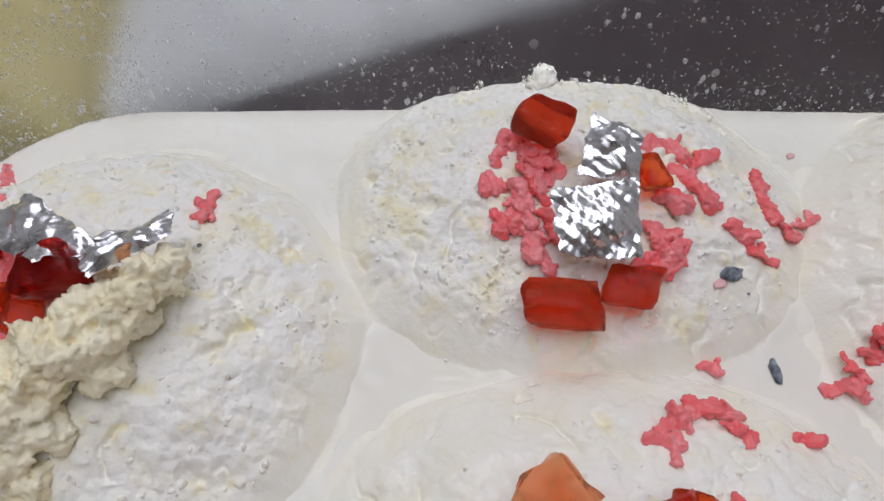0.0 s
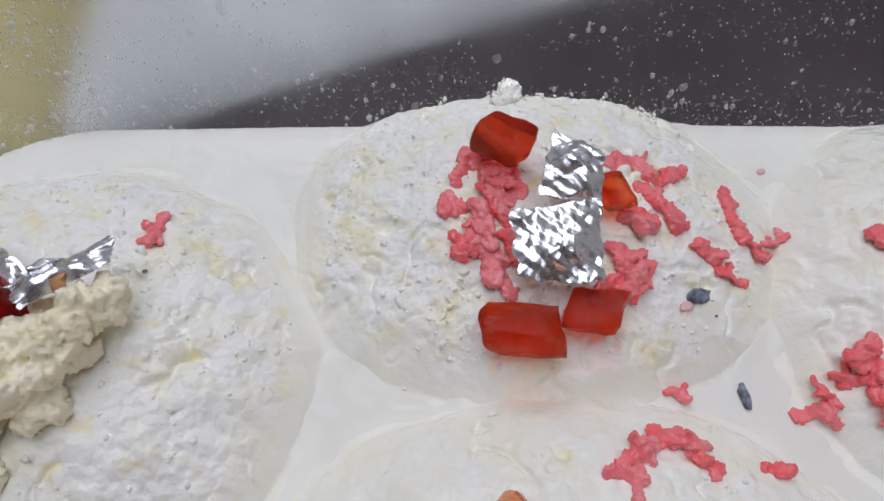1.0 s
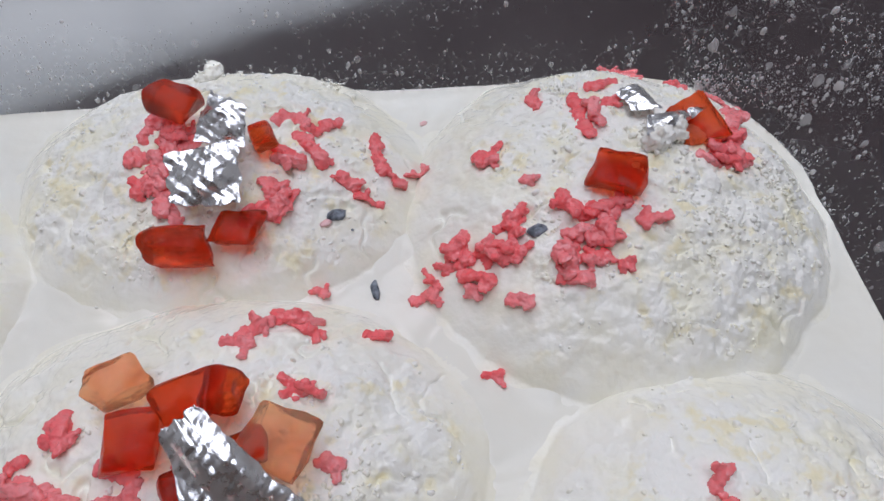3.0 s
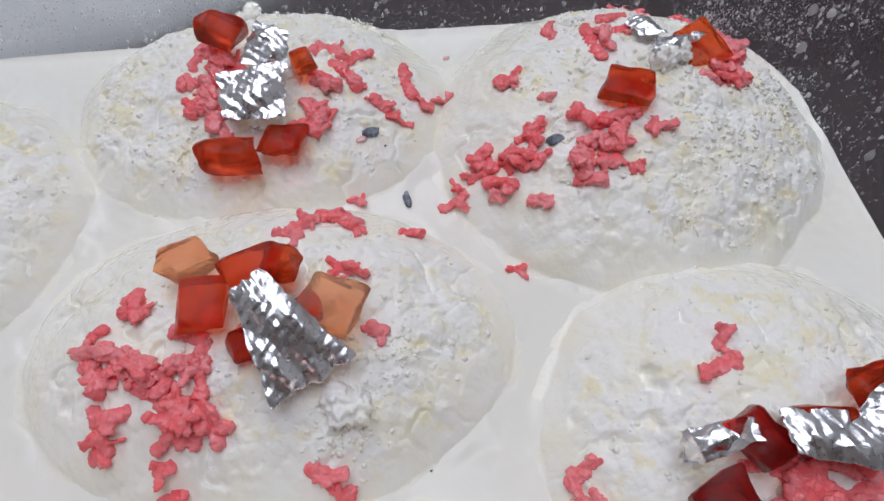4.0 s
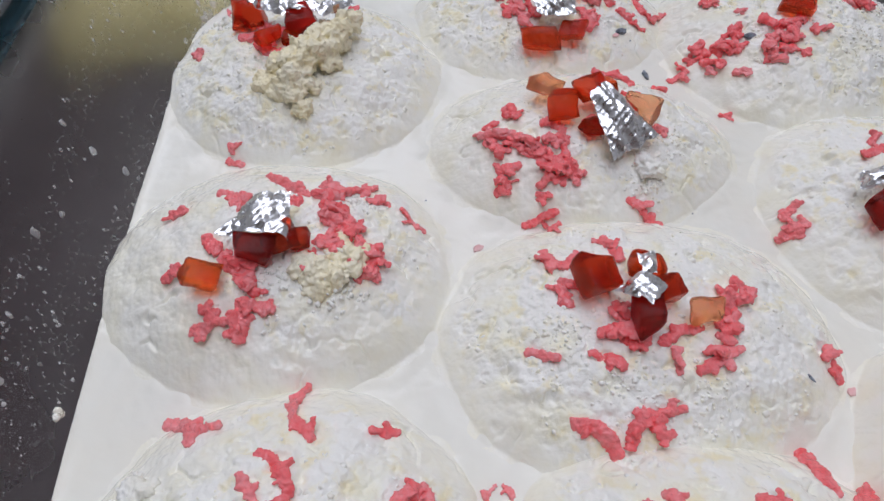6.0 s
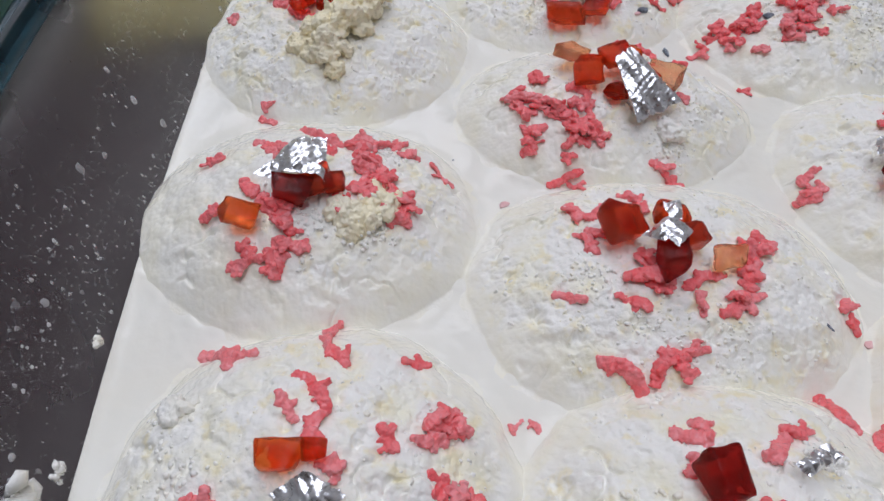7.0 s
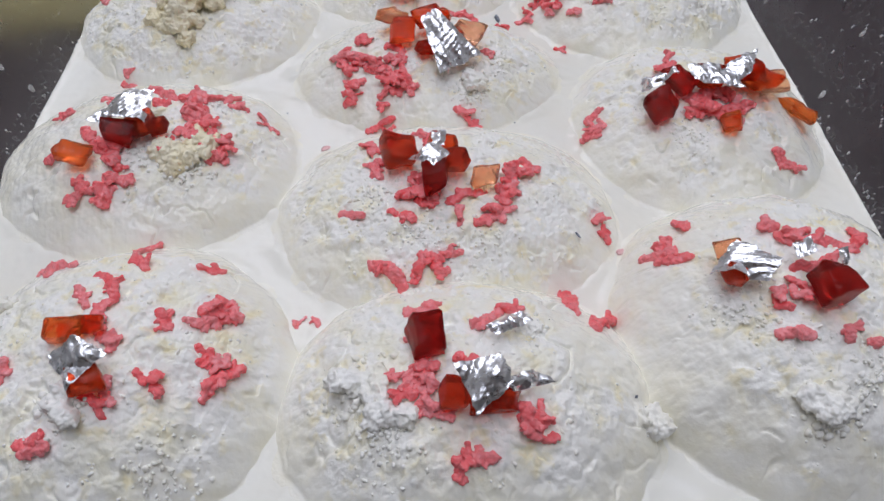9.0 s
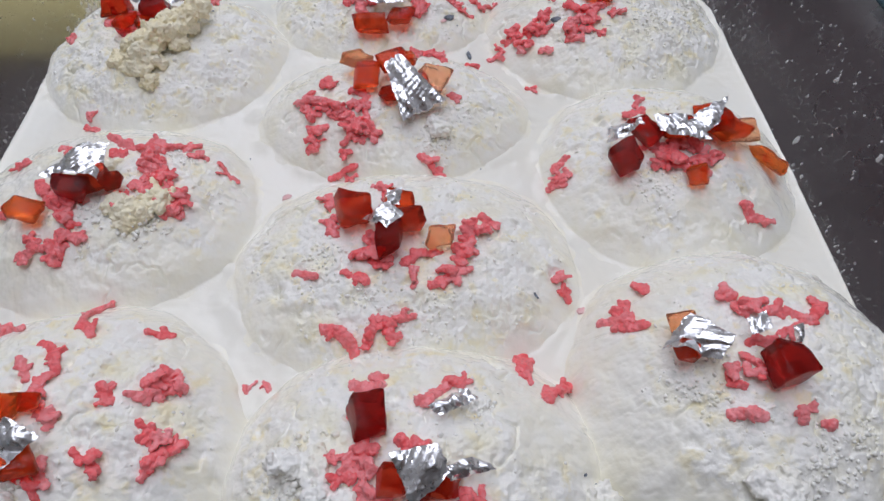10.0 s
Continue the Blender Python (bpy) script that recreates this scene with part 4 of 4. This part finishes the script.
pink_shreds([(10.8, -6.7, 11.6, -8.7, 12.3, -10.7), (13.2, -10.8, 15.1, -9.8, 17.0, -8.7), (20.5, -4.5, 21.7, -5.4, 22.9, -6.4), (23.1, -5.6, 23.3, -8.1, 23.6, -10.7), (11.9, -15.5, 13.0, -17.3, 14.1, -19.1), (12.8, -14.5, 15.4, -15.4, 17.9, -16.3), (20.2, -21.6, 21.1, -22.6, 22.1, -23.6), (17.6, -26.4, 21.1, -24.4, 24.1, -27.2), (20.9, -26.2, 22.7, -26.9, 24.4, -27.6), (15.8, -28.4, 19.0, -29.5, 20.4, -31.2), (6.2, -26.4, 8.6, -27.6, 10.6, -28.7), (27.4, -27.3, 30.1, -25.6, 34.6, -24.6), (28.9, -28.1, 29.3, -29.6, 29.7, -31.0), (32.5, -31.8, 34.4, -30.7, 36.2, -29.7), (35.2, -30.5, 37.7, -29.1, 40.1, -27.8)])
pink_shreds([(38.6, -22.5, 38.5, -24.8, 38.5, -27.0), (37.7, -22.5, 39.5, -23.3, 41.4, -24.1), (40.2, -16.2, 40.6, -18.3, 44.5, -17.8), (42.6, -14.7, 44.3, -15.6, 45.9, -16.5), (41.1, -18.3, 40.5, -20.3, 40.0, -22.4), (34.8, -28.1, 36.0, -28.4, 37.2, -28.8), (12.5, -39.0, 15.9, -39.6, 18.7, -43.4), (21.2, -41.9, 22.2, -38.6, 24.6, -38.0), (24.6, -38.0, 27.0, -37.5, 29.4, -37.0), (25.2, -39.4, 25.8, -40.4, 26.3, -41.4), (56.9, -27.0, 57.5, -26.5, 58.1, -26.1)])
pink_shreds([(76.8, 14.2, 78.8, 14.9, 80.9, 15.6), (79.4, 17.4, 80.4, 18.6, 81.3, 19.8), (80.9, 2.4, 82.9, 0.6, 84.9, -1.2), (80.0, -2.2, 82.7, -0.5, 85.4, 1.2), (87.2, 3.6, 89.3, 2.1, 91.4, 0.5), (87.3, -1.2, 91.5, 0.3, 95.6, 1.8), (89.4, -2.7, 90.5, -3.4, 91.6, -4.0), (77.5, 3.0, 79.3, 3.1, 81.1, 3.2), (81.6, -0.1, 84.2, -1.8, 86.9, -3.5), (84.8, 3.7, 86.9, 2.4, 89.1, 1.2), (60.4, 4.3, 61.7, 5.5, 63.0, 6.6), (59.0, 0.5, 60.6, 0.5, 62.2, 0.4), (60.2, 2.1, 61.8, 1.6, 63.4, 1.2), (98.0, -9.7, 98.8, -11.0, 99.6, -12.3), (99.0, -11.9, 101.1, -12.2, 103.1, -12.5)])
pink_shreds([(82.6, -39.4, 83.3, -38.7, 84.1, -38.0), (83.6, -41.8, 85.5, -41.6, 87.4, -41.4), (84.0, -43.2, 85.1, -42.6, 86.2, -42.1), (88.4, -43.5, 92.6, -42.8, 95.8, -44.6), (95.8, -44.6, 98.2, -42.0, 100.7, -39.4), (89.7, -47.3, 91.4, -46.7, 93.1, -46.1), (83.7, -49.3, 86.0, -48.9, 88.4, -48.5), (82.2, -51.3, 83.5, -52.5, 84.9, -53.6), (83.0, -54.4, 84.3, -54.3, 85.6, -54.2), (79.7, -54.0, 79.9, -55.0, 80.1, -56.0), (78.7, -60.3, 81.2, -60.6, 83.8, -60.9), (89.1, -59.9, 89.0, -60.9, 88.9, -62.0), (92.7, -62.6, 93.0, -62.8, 93.3, -62.9), (63.5, -38.1, 65.9, -38.8, 68.3, -39.5), (66.1, -37.9, 67.3, -36.9, 68.4, -35.9)])
pink_shreds([(65.4, -40.7, 67.0, -41.3, 68.6, -41.9), (71.4, -31.8, 71.8, -32.7, 72.2, -33.6), (58.1, -29.1, 58.7, -28.6, 59.4, -28.0)])
pink_shreds([(-34.4, -44.6, -31.1, -46.3, -29.0, -50.6), (-35.8, -47.7, -34.5, -49.8, -33.2, -52.0), (-31.0, -53.3, -30.0, -51.9, -29.0, -50.6), (-30.9, -55.6, -30.1, -56.2, -29.4, -56.7), (-29.1, -57.8, -27.9, -58.5, -26.7, -59.2), (-21.2, -52.3, -20.3, -53.9, -19.3, -55.5), (-14.5, -53.1, -13.4, -53.3, -12.3, -53.6), (-13.9, -51.6, -12.5, -50.3, -11.1, -49.0), (-12.6, -48.2, -11.9, -50.0, -11.2, -51.8), (-49.8, -63.5, -46.7, -63.6, -43.7, -63.7), (-46.2, -61.9, -44.3, -62.5, -42.5, -63.0), (-21.3, -64.9, -20.2, -64.2, -19.0, -63.6), (-19.6, -65.5, -19.2, -65.9, -18.7, -66.3), (-12.6, -58.3, -12.7, -59.6, -12.8, -60.9), (-12.4, -64.5, -10.1, -62.4, -7.8, -60.2)])
pink_shreds([(-11.8, -62.1, -10.7, -61.2, -9.5, -60.3), (-12.4, -65.4, -11.2, -64.4, -10.1, -63.4), (-38.5, -74.0, -36.6, -73.7, -34.8, -73.4), (-36.2, -75.6, -35.2, -74.9, -34.3, -74.2), (-27.7, -68.0, -27.0, -69.1, -26.2, -70.3), (-26.4, -66.2, -26.0, -67.4, -25.6, -68.7), (-1.7, -46.7, -1.1, -47.6, -0.5, -48.6), (1.9, -46.0, 2.5, -47.0, 3.0, -47.9)])
pink_shreds([(19.4, -52.7, 21.6, -53.5, 23.8, -54.2), (22.4, -50.7, 23.6, -51.8, 24.9, -52.8), (19.8, -59.0, 20.7, -57.9, 21.7, -56.8), (31.3, -57.2, 33.2, -54.9, 35.0, -52.6), (35.2, -51.7, 36.5, -52.4, 37.7, -53.0), (20.6, -64.1, 22.5, -64.5, 24.3, -64.9), (20.1, -65.5, 21.6, -67.0, 23.2, -68.5), (19.2, -67.7, 20.8, -68.1, 22.4, -68.5), (21.5, -70.1, 22.6, -71.0, 23.7, -71.9), (23.7, -71.9, 25.1, -72.2, 26.5, -72.5), (28.5, -64.5, 29.4, -64.3, 30.3, -64.0), (37.8, -70.9, 38.4, -72.5, 39.1, -74.0), (38.2, -74.8, 39.4, -75.1, 40.7, -75.4), (38.4, -72.5, 39.4, -73.0, 40.5, -73.5), (27.4, -78.1, 27.7, -79.5, 28.1, -80.8)])
pink_shreds([(28.2, -77.4, 28.9, -78.1, 29.7, -78.8), (29.7, -78.5, 31.1, -78.3, 32.5, -78.1), (49.7, -41.5, 49.2, -45.0, 48.7, -48.5), (49.2, -46.3, 49.4, -48.2, 49.6, -50.1), (52.1, -52.4, 54.7, -50.4, 57.3, -48.4), (17.0, -65.8, 17.3, -65.8, 17.6, -65.9)])
fruit_pieces([(14.9, 76.3, 13.7, 7.4, 6.2, -25, 0.1), (16.8, 54.1, 8.3, 9.5, 6.1, 0, 0.2), (24.6, 56.4, 8.8, 7.7, 5.6, -10, 0.25), (27.5, 70.5, 11.6, 3.9, 6.5, 20, 0.3)])
fruit_pieces([(77.2, 59.9, 13.6, 7.9, 9.3, 70, 0.25), (91.4, 70.9, 10.9, 9.0, 8.9, 10, 0.3)])
fruit_pieces([(15.0, 32.5, 13.1, 7.4, 6.6, 35, 0.85), (17.9, 25.3, 13.8, 6.4, 6.7, 0, 0.15), (23.8, 29.4, 14.9, 7.3, 5.9, 20, 0.25), (27.0, 30.3, 14.7, 5.0, 6.3, 0, 0.3), (33.0, 24.6, 13.4, 7.8, 8.0, -30, 0.9), (23.5, 20.7, 12.6, 4.2, 4.6, 20, 0.1), (29.7, 24.1, 13.2, 4.6, 5.4, 20, 0.25)])
fruit_pieces([(-47.5, -14.1, 12.9, 6.6, 5.6, -10, 0.4), (-39.0, -9.7, 14.8, 7.3, 5.3, 0, 0.05), (-35.3, -8.1, 14.8, 7.2, 5.7, 20, 0.1), (-32.1, -7.7, 14.2, 4.8, 4.7, 0, 0.1)])
fruit_pieces([(-49.5, 57.9, 12.5, 8.3, 6.9, 0, 0.1), (-43.8, 47.9, 13.7, 6.7, 5.0, 10, 0.25), (-37.2, 51.3, 15.0, 8.0, 5.3, 20, 0.05), (-30.9, 54.0, 16.5, 4.4, 3.7, 0, 0.9), (-39.0, 46.6, 13.9, 4.8, 4.4, 0, 0.2)])
fruit_pieces([(18.0, -16.1, 14.7, 7.9, 8.2, 20, 0.1), (26.4, -14.6, 15.1, 6.1, 4.8, 0, 0.25), (24.7, -24.0, 15.9, 6.4, 7.2, 3, 0.0), (28.6, -19.4, 15.0, 5.2, 5.2, 25, 0.1), (34.5, -22.9, 14.2, 5.9, 4.6, 0, 0.75)])
fruit_pieces([(73.3, -1.0, 13.2, 7.0, 7.8, 15, 0.0), (78.3, 4.3, 14.8, 6.5, 7.6, 30, 0.05), (93.6, 7.8, 15.5, 7.7, 8.4, 10, 0.2), (96.2, 5.7, 14.1, 6.8, 9.7, 20, 0.3), (85.1, 5.7, 15.5, 6.7, 5.3, 0, 0.1), (88.1, -6.2, 12.5, 4.7, 5.5, 0, 0.35), (101.5, 7.5, 12.2, 6.9, 6.5, 0, 0.9), (106.6, 2.7, 8.1, 4.3, 13.1, 28, 0.5)])
fruit_pieces([(74.1, -45.3, 18.9, 5.0, 4.3, 0, 0.75), (87.4, -54.3, 21.4, 7.3, 7.5, 10, 0.05), (73.5, -50.9, 19.1, 3.9, 3.7, 0, 0.1)])
fruit_pieces([(-34.2, -57.6, 16.3, 6.0, 4.9, 0, 0.35), (-28.3, -66.2, 17.0, 6.0, 6.6, 20, 0.25), (-29.5, -57.0, 17.0, 3.2, 3.7, 0, 0.3)])
fruit_pieces([(23.3, -60.8, 17.4, 6.5, 8.2, 10, 0.0), (26.9, -70.5, 18.4, 4.4, 5.2, 0, 0.1), (33.0, -70.6, 17.0, 8.2, 4.6, 0, 0.08)])
silver_leaf((20.4, 76.1, 16.4), (25.9, 72.6, 16.2), (25.6, 67.0, 14.0), (18.4, 68.1, 14.3))
silver_leaf((15.2, 65.2, 14.9), (25.0, 66.9, 15.5), (25.8, 57.9, 12.0), (16.5, 58.2, 12.4))
silver_leaf((81.6, 78.5, 11.6), (86.1, 81.4, 10.5), (87.1, 72.5, 13.2), (82.7, 73.2, 13.0))
silver_leaf((84.4, 70.8, 14.4), (94.9, 72.6, 12.2), (88.5, 68.3, 14.3), (82.8, 65.6, 14.7))
silver_leaf((22.6, 23.8, 18.9), (25.9, 26.7, 19.5), (36.3, 18.0, 12.4), (26.7, 12.5, 11.7))
silver_leaf((-45.7, -8.2, 16.5), (-39.4, -0.6, 18.3), (-33.5, 0.2, 18.1), (-33.0, -9.6, 17.1))
silver_leaf((-49.7, 57.2, 15.5), (-42.1, 60.4, 17.0), (-32.1, 54.0, 17.6), (-37.1, 50.5, 17.0))
silver_leaf((-33.8, 52.3, 17.8), (-26.4, 60.0, 16.1), (-25.2, 56.3, 16.4), (-31.8, 50.2, 17.7))
silver_leaf((19.3, -20.2, 17.1), (24.3, -17.9, 18.8), (27.5, -20.6, 19.0), (24.5, -24.2, 18.8))
silver_leaf((24.2, -14.0, 17.9), (27.2, -13.8, 18.0), (26.7, -17.9, 18.4), (24.4, -17.9, 18.3))
silver_leaf((70.3, 6.3, 14.3), (77.0, 6.5, 17.1), (77.3, 3.4, 17.1), (70.4, 2.6, 13.7))
silver_leaf((79.9, 6.7, 18.1), (88.7, 5.7, 18.4), (90.9, -0.5, 17.4), (80.7, 2.2, 17.5))
silver_leaf((88.3, 6.0, 18.5), (98.1, 13.3, 17.2), (93.4, 3.8, 18.0), (89.2, 0.6, 17.6))
silver_leaf((69.5, -49.7, 18.2), (74.7, -44.3, 21.0), (80.1, -50.0, 23.1), (77.2, -53.1, 21.3))
silver_leaf((83.0, -46.5, 22.3), (86.0, -45.6, 23.1), (86.2, -48.9, 22.9), (82.7, -49.3, 22.5))
silver_leaf((89.2, -48.8, 23.4), (90.8, -48.3, 23.9), (89.8, -51.5, 23.5), (88.7, -51.9, 23.0))
silver_leaf((-34.7, -63.3, 18.5), (-29.7, -61.1, 20.8), (-25.1, -63.7, 19.7), (-29.5, -69.2, 17.8))
silver_leaf((26.7, -68.4, 23.4), (33.5, -67.2, 24.0), (35.2, -71.3, 23.2), (30.0, -75.0, 20.8))
silver_leaf((33.9, -69.8, 20.9), (38.4, -67.7, 20.2), (42.0, -68.8, 18.3), (35.4, -71.2, 20.0))
silver_leaf((32.1, -59.1, 18.5), (38.2, -55.5, 17.6), (40.0, -57.4, 17.2), (33.9, -60.4, 18.1))

# the strands of each shred grow together into one piece
ready = bpy.context.evaluated_depsgraph_get()
for ob in SHREDS + FUSED:
    fused = bpy.data.meshes.new_from_object(ob.evaluated_get(ready))
    fused.name = ob.name.split(".")[0]
    co, nor = np.empty(len(fused.vertices) * 3, np.float32), np.empty(len(fused.vertices) * 3, np.float32)
    fused.vertices.foreach_get("co", co)
    fused.vertex_normals.foreach_get("vector", nor)
    co, nor = co.reshape(-1, 3).astype(float), nor.reshape(-1, 3)
    at = co / MM + np.array(ob.location) / MM
    shred = fused.name.startswith("pink")
    rag = (0.26 if shred else 0.5) * fbm(at[:, 0] / 0.65, at[:, 1] / 0.65, at[:, 2] / 0.65, 2) + 0.2 * perlin(at[:, 0] / 0.28, at[:, 1] / 0.28, at[:, 2] / 0.28)
    fused.vertices.foreach_set("co", (co + nor * rag[:, None] * MM).astype(np.float32).ravel())
    fused.update()
    ob.modifiers.clear()
    ob.data = fused

# ---- small specks ----
def speck(name, x, y, sx, sy, sz, turn, mat, label, category):
    co, fs = lump(np.random.default_rng(int(abs(x * 13 + y * 7)) + 900), 1.0, 0.25, 2)
    co = co / np.abs(co).max(0) * (sx, sy, sz)
    ob = solid(name, co * MM, fs, mat)
    ob.matrix_world = pose(x * MM, y * MM, (height(x, y) + sz * 0.35) * MM, 0, 0, turn)
    tagged(ob, label, category)


speck("seed", 37.8, 60.7, 1.6, 1.1, 0.7, 20, SEED, "grey black seed flake on a milk patty", "seed")
speck("seed", 43.0, 50.6, 0.7, 1.7, 0.6, 5, SEED, "slim grey black seed in the milk", "seed")
# a dark smudge on the patty, modelled as a low flake
speck("seed", 65.7, 53.5, 1.7, 1.0, 0.5, 15, SEED, "dark grey smudge built as a low flake on a patty", "seed")
for x, y, r in ((40.0, 58.8, 0.25), (-25.4, 59.3, 0.35), (-10.0, 12.2, 0.22), (44.2, 8.0, 0.2), (57.0, -66.0, 0.4), (59.0, -66.8, 0.3), (-49.0, -22.0, 0.2)):
    speck("dark_speck", x, y, r, r * 0.8, r * 0.6, 30, SEED, "tiny dark speck on the white sweet", "speck")
speck("dark_speck", 52.5, -30.7, 0.25, 1.3, 0.2, 30, SEED, "thin dark fibre on a milk patty", "speck")
for x, y, r in ((0.1, -0.1, 1.3), (62.2, -31.2, 1.2), (51.7, 83.7, 0.8), (36.3, 59.3, 1.0)):
    speck("pink_stain", x, y, r, r * 0.7, 0.22, 35, STAIN, "faint pink stain in the white milk", "stain")


# ---- splashes on the glass ----
def wall_point(k, z):
    """A place on the inner side of the dish wall and its inward way; k runs round the dish from 0 to 1."""
    x, y, nx, ny = outline(FLARE * max(z, 0))
    i = int(k * len(x)) % len(x)
    j, q = (i + 1) % len(x), k * len(x) % 1
    inward = Vector((-nx[i], -ny[i], FLARE)).normalized()
    return Vector((x[i] + (x[j] - x[i]) * q, y[i] + (y[j] - y[i]) * q, z)), inward


def drop(rng, at, inward, r, flat, sides=9):
    """A flattened drop on the wall, its outline uneven."""
    turn = inward.to_track_quat("Z", "Y").to_matrix()
    verts = [np.array(at + inward * (flat + 0.03))]
    stretch = 1 + 0.5 * rng.random()
    for ring, (q, up) in enumerate(((0.62, 0.75), (1.0, 0.0))):
        for s in range(sides):
            a = 2 * math.pi * s / sides
            rr = r * q * (1 + 0.45 * (rng.random() - 0.5))
            verts.append(np.array(at + turn @ Vector((rr * math.cos(a), rr * math.sin(a) * stretch, flat * up + 0.03))))
    faces = [(0, 1 + s, 1 + (s + 1) % sides) for s in range(sides)]
    faces += [(1 + s, 1 + sides + s, 1 + sides + (s + 1) % sides, 1 + (s + 1) % sides) for s in range(sides)]
    return np.array(verts), faces


def splashes():
    rng = np.random.default_rng(21)
    pieces = []
    grown = {z: outline(FLARE * z) for z in range(0, 27)}
    for n in range(46000):
        k, z = 0.62 * rng.random() - 0.08, 0.4 + 24 * rng.random() ** 1.4
        dense = 0.35 + 1.3 * perlin(np.array([k * 26.0]), np.array([z / 7]), np.array([2.2]))[0] + 0.5 * perlin(np.array([k * 90.0]), np.array([z / 2.5]), np.array([7.2]))[0]
        if rng.random() > dense:
            continue
        x, y, nx, ny = grown[int(z)]
        at = (k % 1) * len(x)
        i, q = int(at) % len(x), at % 1
        j = (i + 1) % len(x)
        more = FLARE * (z - int(z))
        inward = Vector((-nx[i], -ny[i], FLARE)).normalized()
        place = Vector((x[i] + (x[j] - x[i]) * q + nx[i] * more, y[i] + (y[j] - y[i]) * q + ny[i] * more, z))
        pick = rng.random()
        r = 0.4 + 0.5 * rng.random() if pick < 0.005 else 0.22 + 0.16 * rng.random() if pick < 0.055 else 0.05 + 0.11 * rng.random()
        pieces.append(drop(rng, place, inward, r, min(0.22, r * 0.5), 9 if r > 0.2 else 5))
    return pieces


tagged(joined("splash_film", splashes(), SPLASH, dish), "dried milk drops on the glass", kind="stuff")


def wall_crumb(k, z, size, count):
    at, inward = wall_point(k, z)
    rng = np.random.default_rng(int(k * 1000))
    pieces = []
    for n in range(count):
        co, fs = LUMPS[rng.integers(len(LUMPS))]
        pieces.append((co * size * (0.5 + 0.5 * rng.random()) @ spin(rng).T + np.array(at + inward * size * 0.4) + rng.normal(size=3) * size * 0.8 * np.array((0.3, 1, 1)), fs))
    tagged(joined("wall_crumb", pieces, CRUMB), "yellowish white crumb stuck to the glass wall", "crumb")


wall_crumb(0.497, 7.0, 1.7, 9)
wall_crumb(0.475, 3.0, 0.6, 12)
wall_crumb(0.492, 3.0, 0.7, 14)


# ---- cloths on the table behind the dish ----
def cloth(name, cx, cy, w, h, turn, thick, mat, label):
    n = 60
    s, t = np.meshgrid(np.linspace(-1, 1, n), np.linspace(-1, 1, n))
    edge = np.clip(1 - np.maximum(np.abs(s), np.abs(t)) ** 6, 0, 1) ** 0.5
    x, y = s * w / 2, t * h / 2
    z = TZ + 0.0006 + edge * (thick + 0.25 * thick * fbm(s * 2 + cx * 50, t * 2, np.zeros_like(s), 3))
    ob, _ = grid_mesh(name, np.stack([x, y, z], -1), np.ones((n, n), bool), mat)
    ob.matrix_world = pose(cx, cy, 0, 0, 0, turn)
    tagged(ob, label, "cloth")


cloth("cloth", -0.038, 0.235, 0.175, 0.20, 27, 0.010, WHITE_CLOTH, "folded white cloth on the dark table")
cloth("cloth", -0.172, 0.188, 0.20, 0.20, 4, 0.022, YELLOW_CLOTH, "folded pale yellow cloth on the dark table")
